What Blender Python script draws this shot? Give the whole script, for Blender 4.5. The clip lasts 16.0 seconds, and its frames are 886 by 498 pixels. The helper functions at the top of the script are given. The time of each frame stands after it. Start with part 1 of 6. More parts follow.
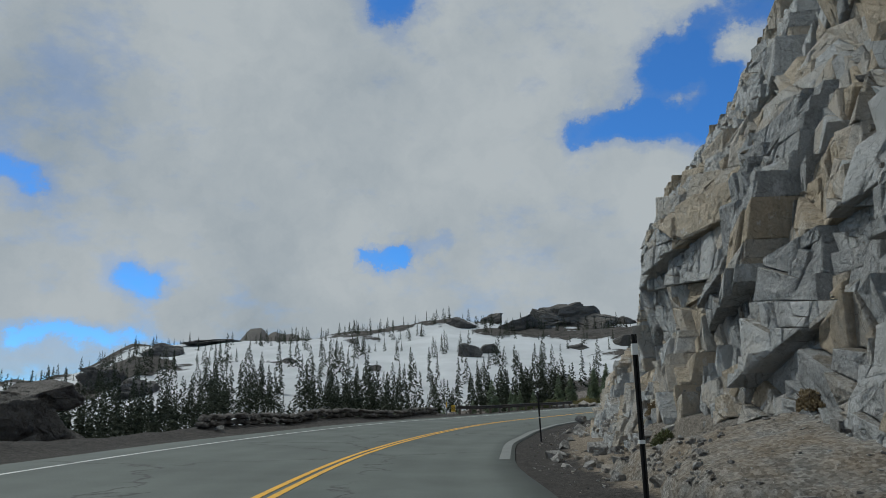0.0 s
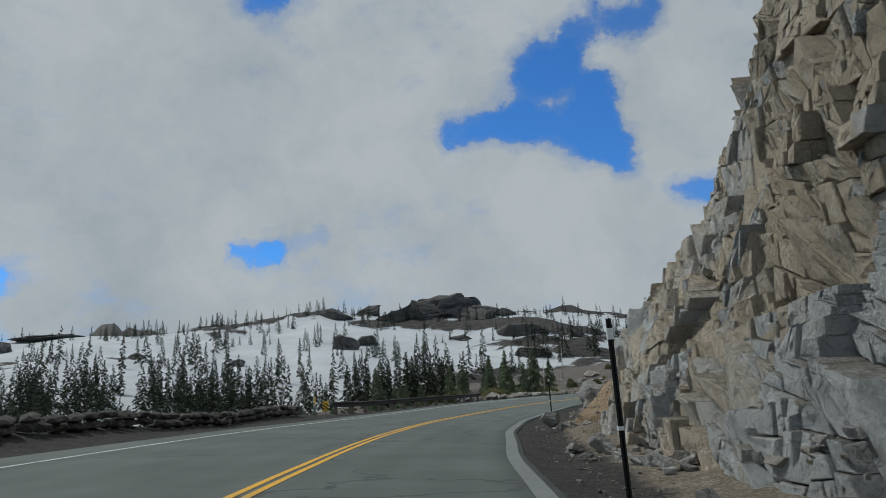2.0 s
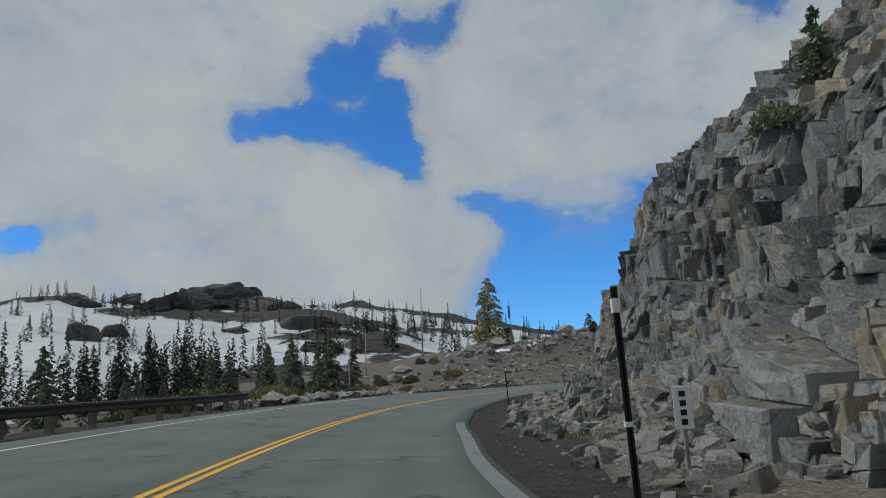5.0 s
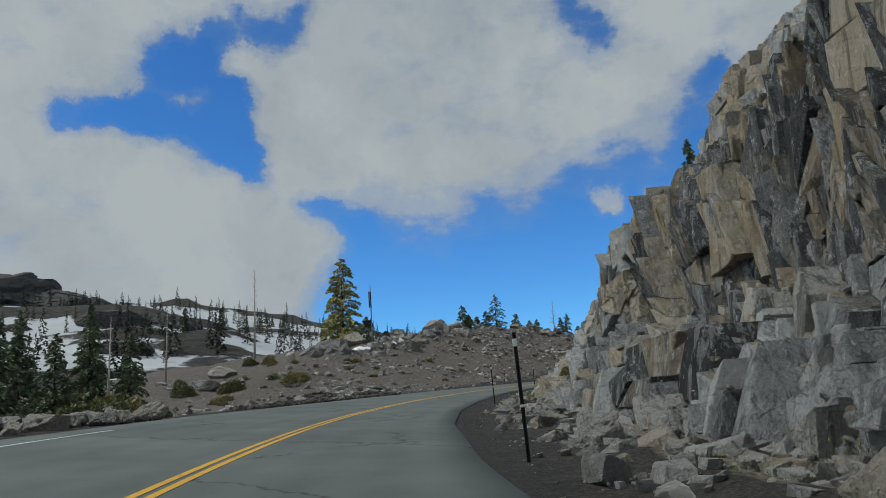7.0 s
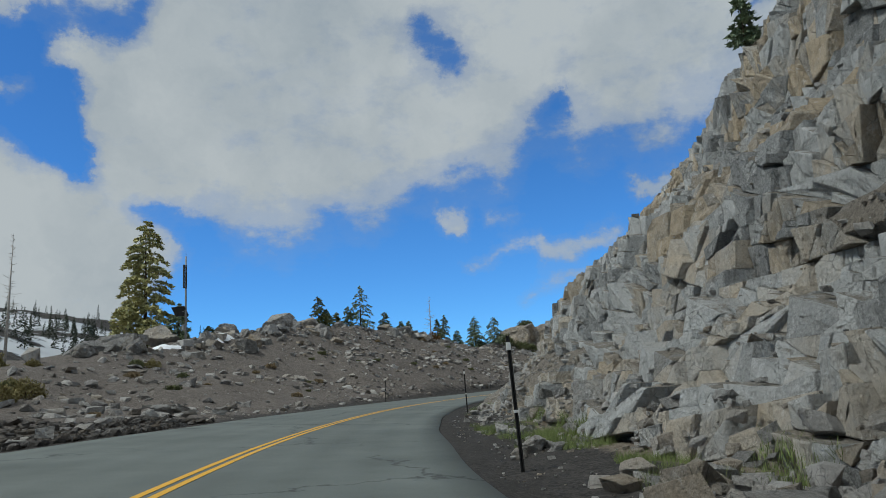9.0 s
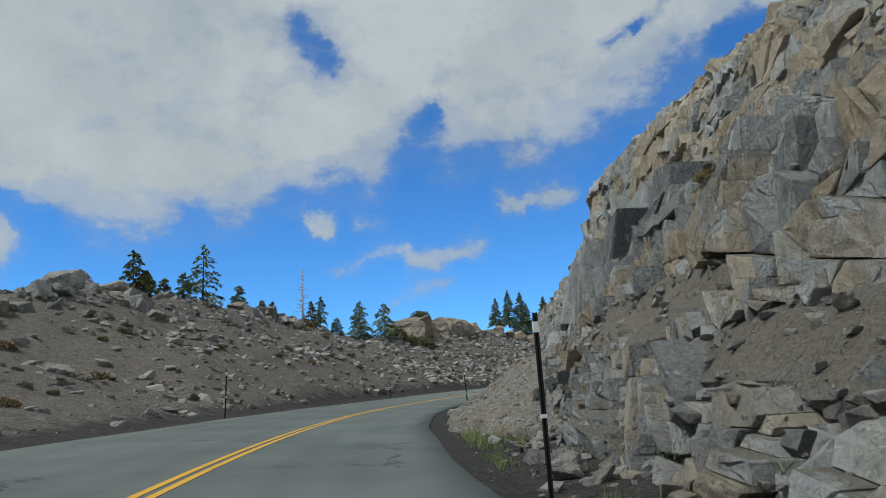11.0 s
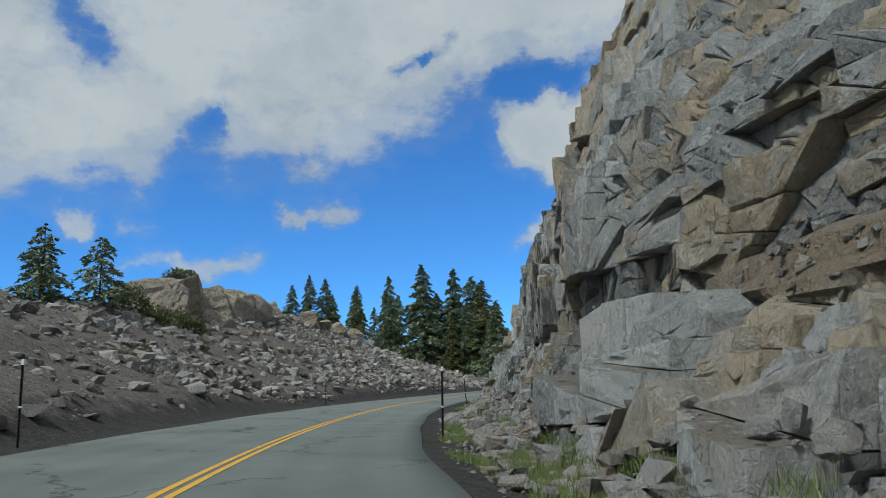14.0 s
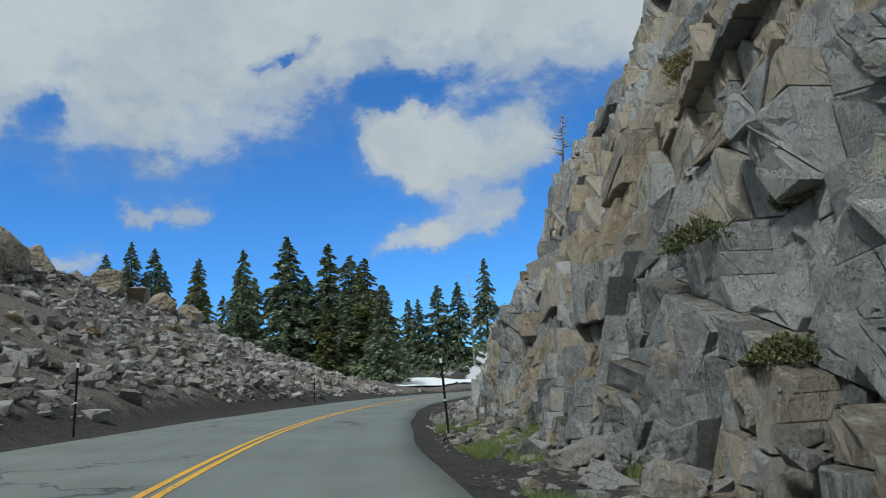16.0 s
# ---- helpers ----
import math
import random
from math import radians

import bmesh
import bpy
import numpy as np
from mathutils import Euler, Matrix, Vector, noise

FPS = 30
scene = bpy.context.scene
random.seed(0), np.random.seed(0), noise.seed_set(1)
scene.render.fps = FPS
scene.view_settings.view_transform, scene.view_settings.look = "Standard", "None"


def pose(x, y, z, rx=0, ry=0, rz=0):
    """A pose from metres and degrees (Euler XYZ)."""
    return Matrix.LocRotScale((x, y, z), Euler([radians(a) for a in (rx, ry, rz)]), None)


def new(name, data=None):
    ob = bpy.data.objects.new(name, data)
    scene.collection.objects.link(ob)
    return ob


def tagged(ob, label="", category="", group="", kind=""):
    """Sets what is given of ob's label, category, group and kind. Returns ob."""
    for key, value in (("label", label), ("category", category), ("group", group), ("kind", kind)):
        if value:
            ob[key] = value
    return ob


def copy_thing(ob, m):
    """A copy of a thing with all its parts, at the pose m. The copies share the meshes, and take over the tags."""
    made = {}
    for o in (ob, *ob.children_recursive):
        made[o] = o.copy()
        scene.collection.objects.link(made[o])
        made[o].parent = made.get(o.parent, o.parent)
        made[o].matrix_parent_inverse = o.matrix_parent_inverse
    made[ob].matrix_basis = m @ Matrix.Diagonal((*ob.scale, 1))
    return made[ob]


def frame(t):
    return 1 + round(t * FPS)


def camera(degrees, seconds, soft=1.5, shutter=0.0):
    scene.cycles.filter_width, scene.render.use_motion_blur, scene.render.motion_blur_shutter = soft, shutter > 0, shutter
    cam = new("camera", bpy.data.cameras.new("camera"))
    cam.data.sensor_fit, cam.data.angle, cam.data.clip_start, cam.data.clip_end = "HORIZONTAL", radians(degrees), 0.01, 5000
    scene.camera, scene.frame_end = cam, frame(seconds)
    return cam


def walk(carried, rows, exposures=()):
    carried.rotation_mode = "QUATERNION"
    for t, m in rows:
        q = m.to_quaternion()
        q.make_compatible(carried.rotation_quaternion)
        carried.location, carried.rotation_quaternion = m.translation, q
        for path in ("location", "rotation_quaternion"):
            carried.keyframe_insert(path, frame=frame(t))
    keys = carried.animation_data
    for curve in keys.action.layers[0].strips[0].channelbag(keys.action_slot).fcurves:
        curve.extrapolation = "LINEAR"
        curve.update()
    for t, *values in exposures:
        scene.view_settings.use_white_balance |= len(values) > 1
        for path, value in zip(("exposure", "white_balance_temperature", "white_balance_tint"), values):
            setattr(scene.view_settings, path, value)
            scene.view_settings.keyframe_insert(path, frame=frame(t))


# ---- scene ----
cam = camera(63.27, 16.0, 0.8)
PATH = [
    (0.0, pose(0.000, 0.000, 1.116, 102.430, 1.413, 0.626)),
    (0.5, pose(-0.288, 5.163, 1.068, 102.242, 1.827, -1.720)),
    (1.0, pose(-0.362, 10.321, 1.048, 102.067, 2.219, -4.103)),
    (1.5, pose(-0.217, 15.462, 1.051, 101.917, 2.568, -6.561)),
    (2.0, pose(0.152, 20.579, 1.068, 101.805, 2.851, -9.132)),
    (2.5, pose(0.758, 25.685, 1.087, 101.734, 3.054, -11.840)),
    (3.0, pose(1.590, 30.796, 1.100, 101.680, 3.180, -14.654)),
    (3.5, pose(2.628, 35.908, 1.102, 101.607, 3.239, -17.532)),
    (4.0, pose(3.879, 41.009, 1.097, 101.481, 3.242, -20.431)),
    (4.5, pose(5.415, 46.334, 1.094, 101.283, 3.204, -23.323)),
    (5.0, pose(7.333, 52.106, 1.106, 101.058, 3.165, -26.241)),
    (5.5, pose(9.698, 58.292, 1.140, 100.865, 3.172, -29.235)),
    (6.0, pose(12.583, 64.850, 1.198, 100.763, 3.269, -32.355)),
    (6.5, pose(16.046, 71.732, 1.270, 100.793, 3.481, -35.625)),
    (7.0, pose(19.966, 78.583, 1.342, 100.921, 3.741, -38.976)),
    (7.5, pose(24.164, 85.073, 1.403, 101.095, 3.963, -42.314)),
    (8.0, pose(28.607, 91.196, 1.454, 101.262, 4.059, -45.543)),
    (8.5, pose(33.252, 96.959, 1.501, 101.380, 3.969, -48.594)),
    (9.0, pose(38.059, 102.370, 1.553, 101.446, 3.737, -51.491)),
    (9.5, pose(42.996, 107.435, 1.612, 101.466, 3.439, -54.283)),
    (10.0, pose(48.150, 112.262, 1.680, 101.449, 3.147, -57.017)),
    (10.5, pose(53.623, 116.945, 1.756, 101.404, 2.920, -59.740)),
    (11.0, pose(59.411, 121.463, 1.835, 101.361, 2.757, -62.486)),
    (11.5, pose(65.513, 125.793, 1.914, 101.352, 2.641, -65.290)),
    (12.0, pose(71.931, 129.908, 1.990, 101.410, 2.558, -68.183)),
    (12.5, pose(78.587, 133.732, 2.060, 101.552, 2.497, -71.184)),
    (13.0, pose(85.397, 137.201, 2.124, 101.734, 2.473, -74.252)),
    (13.5, pose(92.344, 140.304, 2.185, 101.894, 2.508, -77.329)),
    (14.0, pose(99.407, 143.037, 2.251, 101.972, 2.623, -80.360)),
    (14.5, pose(106.565, 145.407, 2.332, 101.935, 2.824, -83.301)),
    (15.0, pose(113.796, 147.420, 2.438, 101.858, 3.052, -86.166)),
    (15.5, pose(121.079, 149.084, 2.571, 101.841, 3.233, -88.980)),
    (16.0, pose(128.397, 150.403, 2.727, 101.986, 3.292, -91.768)),
]
walk(cam, PATH, [(0.0, -0.12, 5950, 3), (3.5, -0.16, 5950, 3), (7.0, -0.2, 5950, 2), (9.5, 0.0, 5950, 2), (13.0, 0.10, 5900, 1), (14.5, 0.12, 5850, 1), (16.0, 0.14, 5850, 1)])

# ---- world, sun ----
def nd(nt, kind, **kw):
    n = nt.nodes.new(kind)
    for k, val in kw.items():
        if k == "op":
            n.operation = val
        elif k == "scale":
            n.inputs["Scale"].default_value = val
        elif k == "detail":
            n.inputs["Detail"].default_value = val
        elif k == "rough":
            n.inputs["Roughness"].default_value = val
        elif k == "feature":
            n.feature = val
        elif k == "rand":
            n.inputs["Randomness"].default_value = val
    return n


def put(nt, sock, val):
    if isinstance(val, (int, float, tuple)):
        sock.default_value = val
    else:
        nt.links.new(val, sock)


def mth(nt, op, a, b=None, c=None, clamp=False):
    n = nt.nodes.new("ShaderNodeMath")
    n.operation, n.use_clamp = op, clamp
    for k, val in enumerate((a, b, c)):
        if val is not None:
            put(nt, n.inputs[k], val)
    return n.outputs[0]


def ramp(nt, fac, stops, ease="LINEAR"):
    n = nt.nodes.new("ShaderNodeValToRGB")
    n.color_ramp.interpolation = ease
    e = n.color_ramp.elements
    while len(e) < len(stops):
        e.new(0.5)
    for k, (pos_, col) in enumerate(stops):
        e[k].position = pos_
        e[k].color = (*col, 1) if isinstance(col, tuple) else (col, col, col, 1)
    put(nt, n.inputs[0], fac)
    return n.outputs[0]


def mixc(nt, fac, a, b, mode="MIX"):
    n = nt.nodes.new("ShaderNodeMix")
    n.data_type, n.blend_type = "RGBA", mode
    put(nt, n.inputs[0], fac)
    for k, val in ((6, a), (7, b)):
        put(nt, n.inputs[k], (*val, 1) if isinstance(val, tuple) and len(val) == 3 else val)
    return n.outputs[2]


def vmath(nt, op, a, b):
    n = nt.nodes.new("ShaderNodeVectorMath")
    n.operation = op
    put(nt, n.inputs[0], a)
    put(nt, n.inputs[1], b)
    return n.outputs["Value"] if op in ("DOT_PRODUCT", "LENGTH") else n.outputs["Vector"]


SUN_EL, SUN_AZ = 56, 302   # degrees; azimuth clockwise from +y
world = bpy.data.worlds.new("sky")
scene.world = world
world.use_nodes = True
nt = world.node_tree
nt.nodes.clear()
sky = nt.nodes.new("ShaderNodeTexSky")
sky.sky_type, sky.sun_disc = "NISHITA", False
sky.sun_elevation, sky.sun_rotation = radians(SUN_EL), radians(SUN_AZ)
sky.altitude, sky.air_density, sky.dust_density, sky.ozone_density = 2200, 1.0, 0.3, 2.0
tc = nt.nodes.new("ShaderNodeTexCoord")
sep = nt.nodes.new("ShaderNodeSeparateXYZ")
# ragged edges: the direction is disturbed by noise before the clouds are laid out
nz = nd(nt, "ShaderNodeTexNoise", scale=8.0, detail=12.0, rough=0.66)
nt.links.new(tc.outputs["Generated"], nz.inputs["Vector"])
sub = nt.nodes.new("ShaderNodeVectorMath"); sub.operation = "SUBTRACT"
nt.links.new(nz.outputs["Color"], sub.inputs[0]); sub.inputs[1].default_value = (0.5, 0.5, 0.5)
scl = nt.nodes.new("ShaderNodeVectorMath"); scl.operation = "SCALE"
nt.links.new(sub.outputs[0], scl.inputs[0]); scl.inputs["Scale"].default_value = 0.10
add = nt.nodes.new("ShaderNodeVectorMath"); add.operation = "ADD"
nt.links.new(tc.outputs["Generated"], add.inputs[0]); nt.links.new(scl.outputs[0], add.inputs[1])
nt.links.new(add.outputs[0], sep.inputs[0])
az = mth(nt, "MULTIPLY", mth(nt, "ARCTAN2", sep.outputs[0], sep.outputs[1]), 57.2958)
el = mth(nt, "MULTIPLY", mth(nt, "ARCSINE", sep.outputs[2]), 57.2958)
# lower edge of the cloud deck over the azimuth, in 40ths of a degree of height
azr = mth(nt, "DIVIDE", mth(nt, "ADD", az, 180), 360)
DECK = [(-180, 8), (-40, 2), (25.5, 0), (28.5, 4), (31, 10.5), (32.6, 13.3), (42, 13.2), (48.5, 13.3), (51.3, 15.8), (57.8, 17.7), (60.6, 20.3), (63, 18.3), (70.5, 17.7), (72.5, 19), (77, 21), (81.3, 22.6), (85.4, 24.4), (110, 24), (140, 14), (180, 8)]
edge = mth(nt, "MULTIPLY", ramp(nt, azr, [((a + 180) / 360, e / 40) for a, e in DECK]), 40)
dens = mth(nt, "DIVIDE", mth(nt, "SUBTRACT", el, edge), 3.6)
dens = mth(nt, "MINIMUM", mth(nt, "MAXIMUM", dens, -1.3), 1.3)
# rifts and single clouds as soft strokes: azimuth and height of both ends, half width in degrees, strength
GAPS = [(11.3, 20.9, 17, 21.4, 1.58, 1.87), (17, 21.4, 23.8, 18.6, 1.89, 2.21), (23.7, 18.4, 23.2, 22.5, 1.58, 1.87), (22.5, 22.8, 18.5, 25.5, 2.42, 1.87), (20, 26, 28, 29.2, 2.1, 1.7),
        (28.7, 14.9, 30.4, 14.9, 1.2, 1.3), (30.6, 13.2, 32.8, 12.8, 1.32, 1.15), (-7, 11.9, -3.2, 12.2, 0.75, 1.73), (-3.5, 12.3, 0, 13, 0.84, 0.86)]
GAPS += [(-4, 31.5, -4, 34, 2.52, 2.21), (-24, 9.9, -22.6, 9.5, 1.68, 1.87), (-33, 16.6, -31, 16, 1.56, 1.37), (-31, 5.2, -21, 5.8, 0.84, 1.22), (51.4, 27.8, 54.5, 25.5, 1.56, 1.3), (62.4, 22.2, 62.2, 21, 1.2, 1.22),
         (79.8, 26.7, 77.8, 25.6, 0.6, 0.94), (79.8, 26.7, 82, 28, 0.54, 0.94), (87, 24.3, 92.5, 24.2, 1.08, 1.3)]
PUFFS = [(19.3, 22.4, 20.3, 23.4, 1.12, 0.88), (24.5, 25.8, 22.5, 25.3, 1.12, 0.96), (52.6, 13.3, 54, 13.4, 1.12, 1.52), (57, 13.6, 58.5, 13.5, 1, 1.28), (54.6, 10.2, 60.2, 11.7, 1.06, 1.44), (60.8, 10.2, 66, 12, 1.25, 1.52),
         (58, 7.2, 62.9, 8.4, 1, 1.28), (68.3, 14.9, 69.5, 14.6, 0.88, 1.36), (71.5, 14.9, 72.9, 15.1, 1.25, 1.52), (88, 20, 92, 20.5, 2.3, 2.61), (92, 18.5, 100, 19.5, 3, 2.7), (87.4, 12.4, 91, 12.9, 1.25, 1.76), (92, 13.3, 98, 14.8, 1.75, 2.08)]
spot = nt.nodes.new("ShaderNodeCombineXYZ")
nt.links.new(az, spot.inputs[0]); nt.links.new(el, spot.inputs[1])
for rows, sign in ((GAPS, -1), (PUFFS, 1)):
    for a1, e1, a2, e2, r, k in rows:
        ln2 = (a2 - a1) ** 2 + (e2 - e1) ** 2
        off = vmath(nt, "SUBTRACT", spot.outputs[0], (a1, e1, 0))
        along = mth(nt, "MULTIPLY", vmath(nt, "DOT_PRODUCT", off, ((a2 - a1) / ln2, (e2 - e1) / ln2, 0)), 1.0, None, True)
        stroke = nt.nodes.new("ShaderNodeVectorMath"); stroke.operation = "SCALE"
        stroke.inputs[0].default_value = (a2 - a1, e2 - e1, 0)
        nt.links.new(along, stroke.inputs["Scale"])
        d_ = mth(nt, "DIVIDE", vmath(nt, "LENGTH", vmath(nt, "SUBTRACT", off, stroke.outputs[0]), (0, 0, 0)), r)
        g = mth(nt, "POWER", 2.718, mth(nt, "MULTIPLY", mth(nt, "MULTIPLY", d_, d_), -1.0))
        dens = mth(nt, "MULTIPLY_ADD", g, sign * k, dens)
stretched_dir = nt.nodes.new("ShaderNodeMapping")
stretched_dir.inputs["Scale"].default_value = (1.0, 1.0, 1.9)
nt.links.new(tc.outputs["Generated"], stretched_dir.inputs["Vector"])
nb = nd(nt, "ShaderNodeTexNoise", scale=4.0, detail=6.0, rough=0.55)
nt.links.new(tc.outputs["Generated"], nb.inputs["Vector"])
cover = mth(nt, "ADD", dens, mth(nt, "MULTIPLY", mth(nt, "SUBTRACT", nb.outputs["Fac"], 0.5), 1.7))
nw = nd(nt, "ShaderNodeTexNoise", scale=17.0, detail=9.0, rough=0.62)
nt.links.new(stretched_dir.outputs[0], nw.inputs["Vector"])
cover = mth(nt, "ADD", cover, mth(nt, "MULTIPLY", mth(nt, "SUBTRACT", nw.outputs["Fac"], 0.5), 1.9))
cover = ramp(nt, mth(nt, "MULTIPLY_ADD", cover, 0.5, 0.36, clamp=True), [(0.0, 0.0), (0.26, 0.10), (0.66, 0.80), (1.0, 1.0)], "EASE")
shade = nd(nt, "ShaderNodeTexNoise", scale=4.5, detail=8.0, rough=0.6)
nt.links.new(add.outputs[0], shade.inputs["Vector"])
ccol = ramp(nt, mth(nt, "ADD", mth(nt, "MULTIPLY", shade.outputs["Fac"], 0.7), mth(nt, "MULTIPLY", cover, 0.25)),
            [(0.36, (0.60, 0.66, 0.73)), (0.66, (1.0, 1.0, 1.0))])
bsky = nt.nodes.new("ShaderNodeBackground"); bcl = nt.nodes.new("ShaderNodeBackground")
nt.links.new(mixc(nt, 1.0, sky.outputs[0], (0.48, 0.88, 1.30), "MULTIPLY"), bsky.inputs[0]); bsky.inputs[1].default_value = 0.114
nt.links.new(ccol, bcl.inputs[0]); bcl.inputs[1].default_value = 0.50
mxs = nt.nodes.new("ShaderNodeMixShader"); outw = nt.nodes.new("ShaderNodeOutputWorld")
nt.links.new(cover, mxs.inputs[0]); nt.links.new(bsky.outputs[0], mxs.inputs[1]); nt.links.new(bcl.outputs[0], mxs.inputs[2])
nt.links.new(mxs.outputs[0], outw.inputs[0])
sun_data = bpy.data.lights.new("sun", "SUN")
sun_data.energy, sun_data.angle, sun_data.color = 2.5, radians(8), (1.0, 0.95, 0.87)
sun = new("sun", sun_data)
sun.rotation_euler = Euler((radians(90 - SUN_EL), 0, radians(180 - SUN_AZ)))
sun.location = (0, 0, 80)

# ---- materials ----
def material(name, rough=0.85, spec=0.3):
    m = bpy.data.materials.new(name)
    m.use_nodes = True
    b = m.node_tree.nodes["Principled BSDF"]
    b.inputs["Roughness"].default_value = rough
    b.inputs["Specular IOR Level"].default_value = spec
    return m, m.node_tree, b


def place_of(nt):
    return nt.nodes.new("ShaderNodeNewGeometry").outputs["Position"]


def noise_at(nt, vec, scale, detail=4.0, rough=0.55):
    n = nd(nt, "ShaderNodeTexNoise", scale=scale, detail=detail, rough=rough)
    nt.links.new(vec, n.inputs["Vector"])
    return n.outputs["Fac"]


def bump(nt, b, height, strength=0.4, dist=0.05):
    n = nt.nodes.new("ShaderNodeBump")
    n.inputs["Strength"].default_value, n.inputs["Distance"].default_value = strength, dist
    nt.links.new(height, n.inputs["Height"])
    nt.links.new(n.outputs[0], b.inputs["Normal"])


def attr(nt, name):
    n = nt.nodes.new("ShaderNodeAttribute")
    n.attribute_name = name
    return n.outputs["Fac"]


def stretched(nt, vec, sx, sy, sz):
    n = nt.nodes.new("ShaderNodeMapping")
    n.inputs["Scale"].default_value = (sx, sy, sz)
    nt.links.new(vec, n.inputs["Vector"])
    return n.outputs[0]


def joint_relief(nt, b, pos_, amount):
    """Small broken facets and open hairline joints: relief under the grain, and dark lines along the joints."""
    warp = nd(nt, "ShaderNodeTexNoise", scale=0.8, detail=3.0, rough=0.5)
    nt.links.new(pos_, warp.inputs["Vector"])
    turn = nt.nodes.new("ShaderNodeMapping")
    turn.inputs["Rotation"].default_value = (0.2, -0.3, 0.5)
    turn.inputs["Scale"].default_value = (1.0, 1.0, 0.8)
    nt.links.new(vmath(nt, "ADD", pos_, vmath(nt, "MULTIPLY", warp.outputs["Color"], (0.28, 0.28, 0.28))), turn.inputs["Vector"])
    height, lines = None, None
    for scale, tilt, width in ((1.5, 0.42, 0.014), (3.6, 0.55, 0.016), (8.0, 0.6, 0.0), (18.0, 0.5, 0.0)):
        vo = nd(nt, "ShaderNodeTexVoronoi", scale=scale)
        nt.links.new(turn.outputs[0], vo.inputs["Vector"])
        off = vmath(nt, "SUBTRACT", turn.outputs[0], vo.outputs["Position"])
        hh = mth(nt, "MULTIPLY", vmath(nt, "DOT_PRODUCT", vmath(nt, "SUBTRACT", vo.outputs["Color"], (0.5, 0.5, 0.5)), off), tilt)
        height = hh if height is None else mth(nt, "ADD", height, hh)
        if width:
            ed = nd(nt, "ShaderNodeTexVoronoi", scale=scale, feature="DISTANCE_TO_EDGE")
            nt.links.new(turn.outputs[0], ed.inputs["Vector"])
            gate = ramp(nt, noise_at(nt, pos_, 0.9 * scale, 3.0, 0.6), [(0.50, 0.0), (0.60, 1.0)])
            ln = mth(nt, "MULTIPLY", ramp(nt, ed.outputs["Distance"], [(0.0, 1.0), (width * 0.4, 0.9), (width, 0.0)]), gate)
            height = mth(nt, "SUBTRACT", height, mth(nt, "MULTIPLY", ln, 0.10))
            lines = ln if lines is None else mth(nt, "MAXIMUM", lines, ln)
    open_ = mth(nt, "MULTIPLY_ADD", attr(nt, "calm"), -0.45, 1.0)
    height, lines = mth(nt, "MULTIPLY", height, open_), mth(nt, "MULTIPLY", lines, open_)
    col = b.inputs["Base Color"].links[0].from_socket
    nt.links.new(mixc(nt, mth(nt, "MULTIPLY", lines, 0.42), col, (0.025, 0.023, 0.021)), b.inputs["Base Color"])
    grain = b.inputs["Normal"].links[0].from_node
    n = nt.nodes.new("ShaderNodeBump")
    n.inputs["Strength"].default_value, n.inputs["Distance"].default_value = 1.0, amount
    nt.links.new(height, n.inputs["Height"])
    nt.links.new(n.outputs[0], grain.inputs["Normal"])


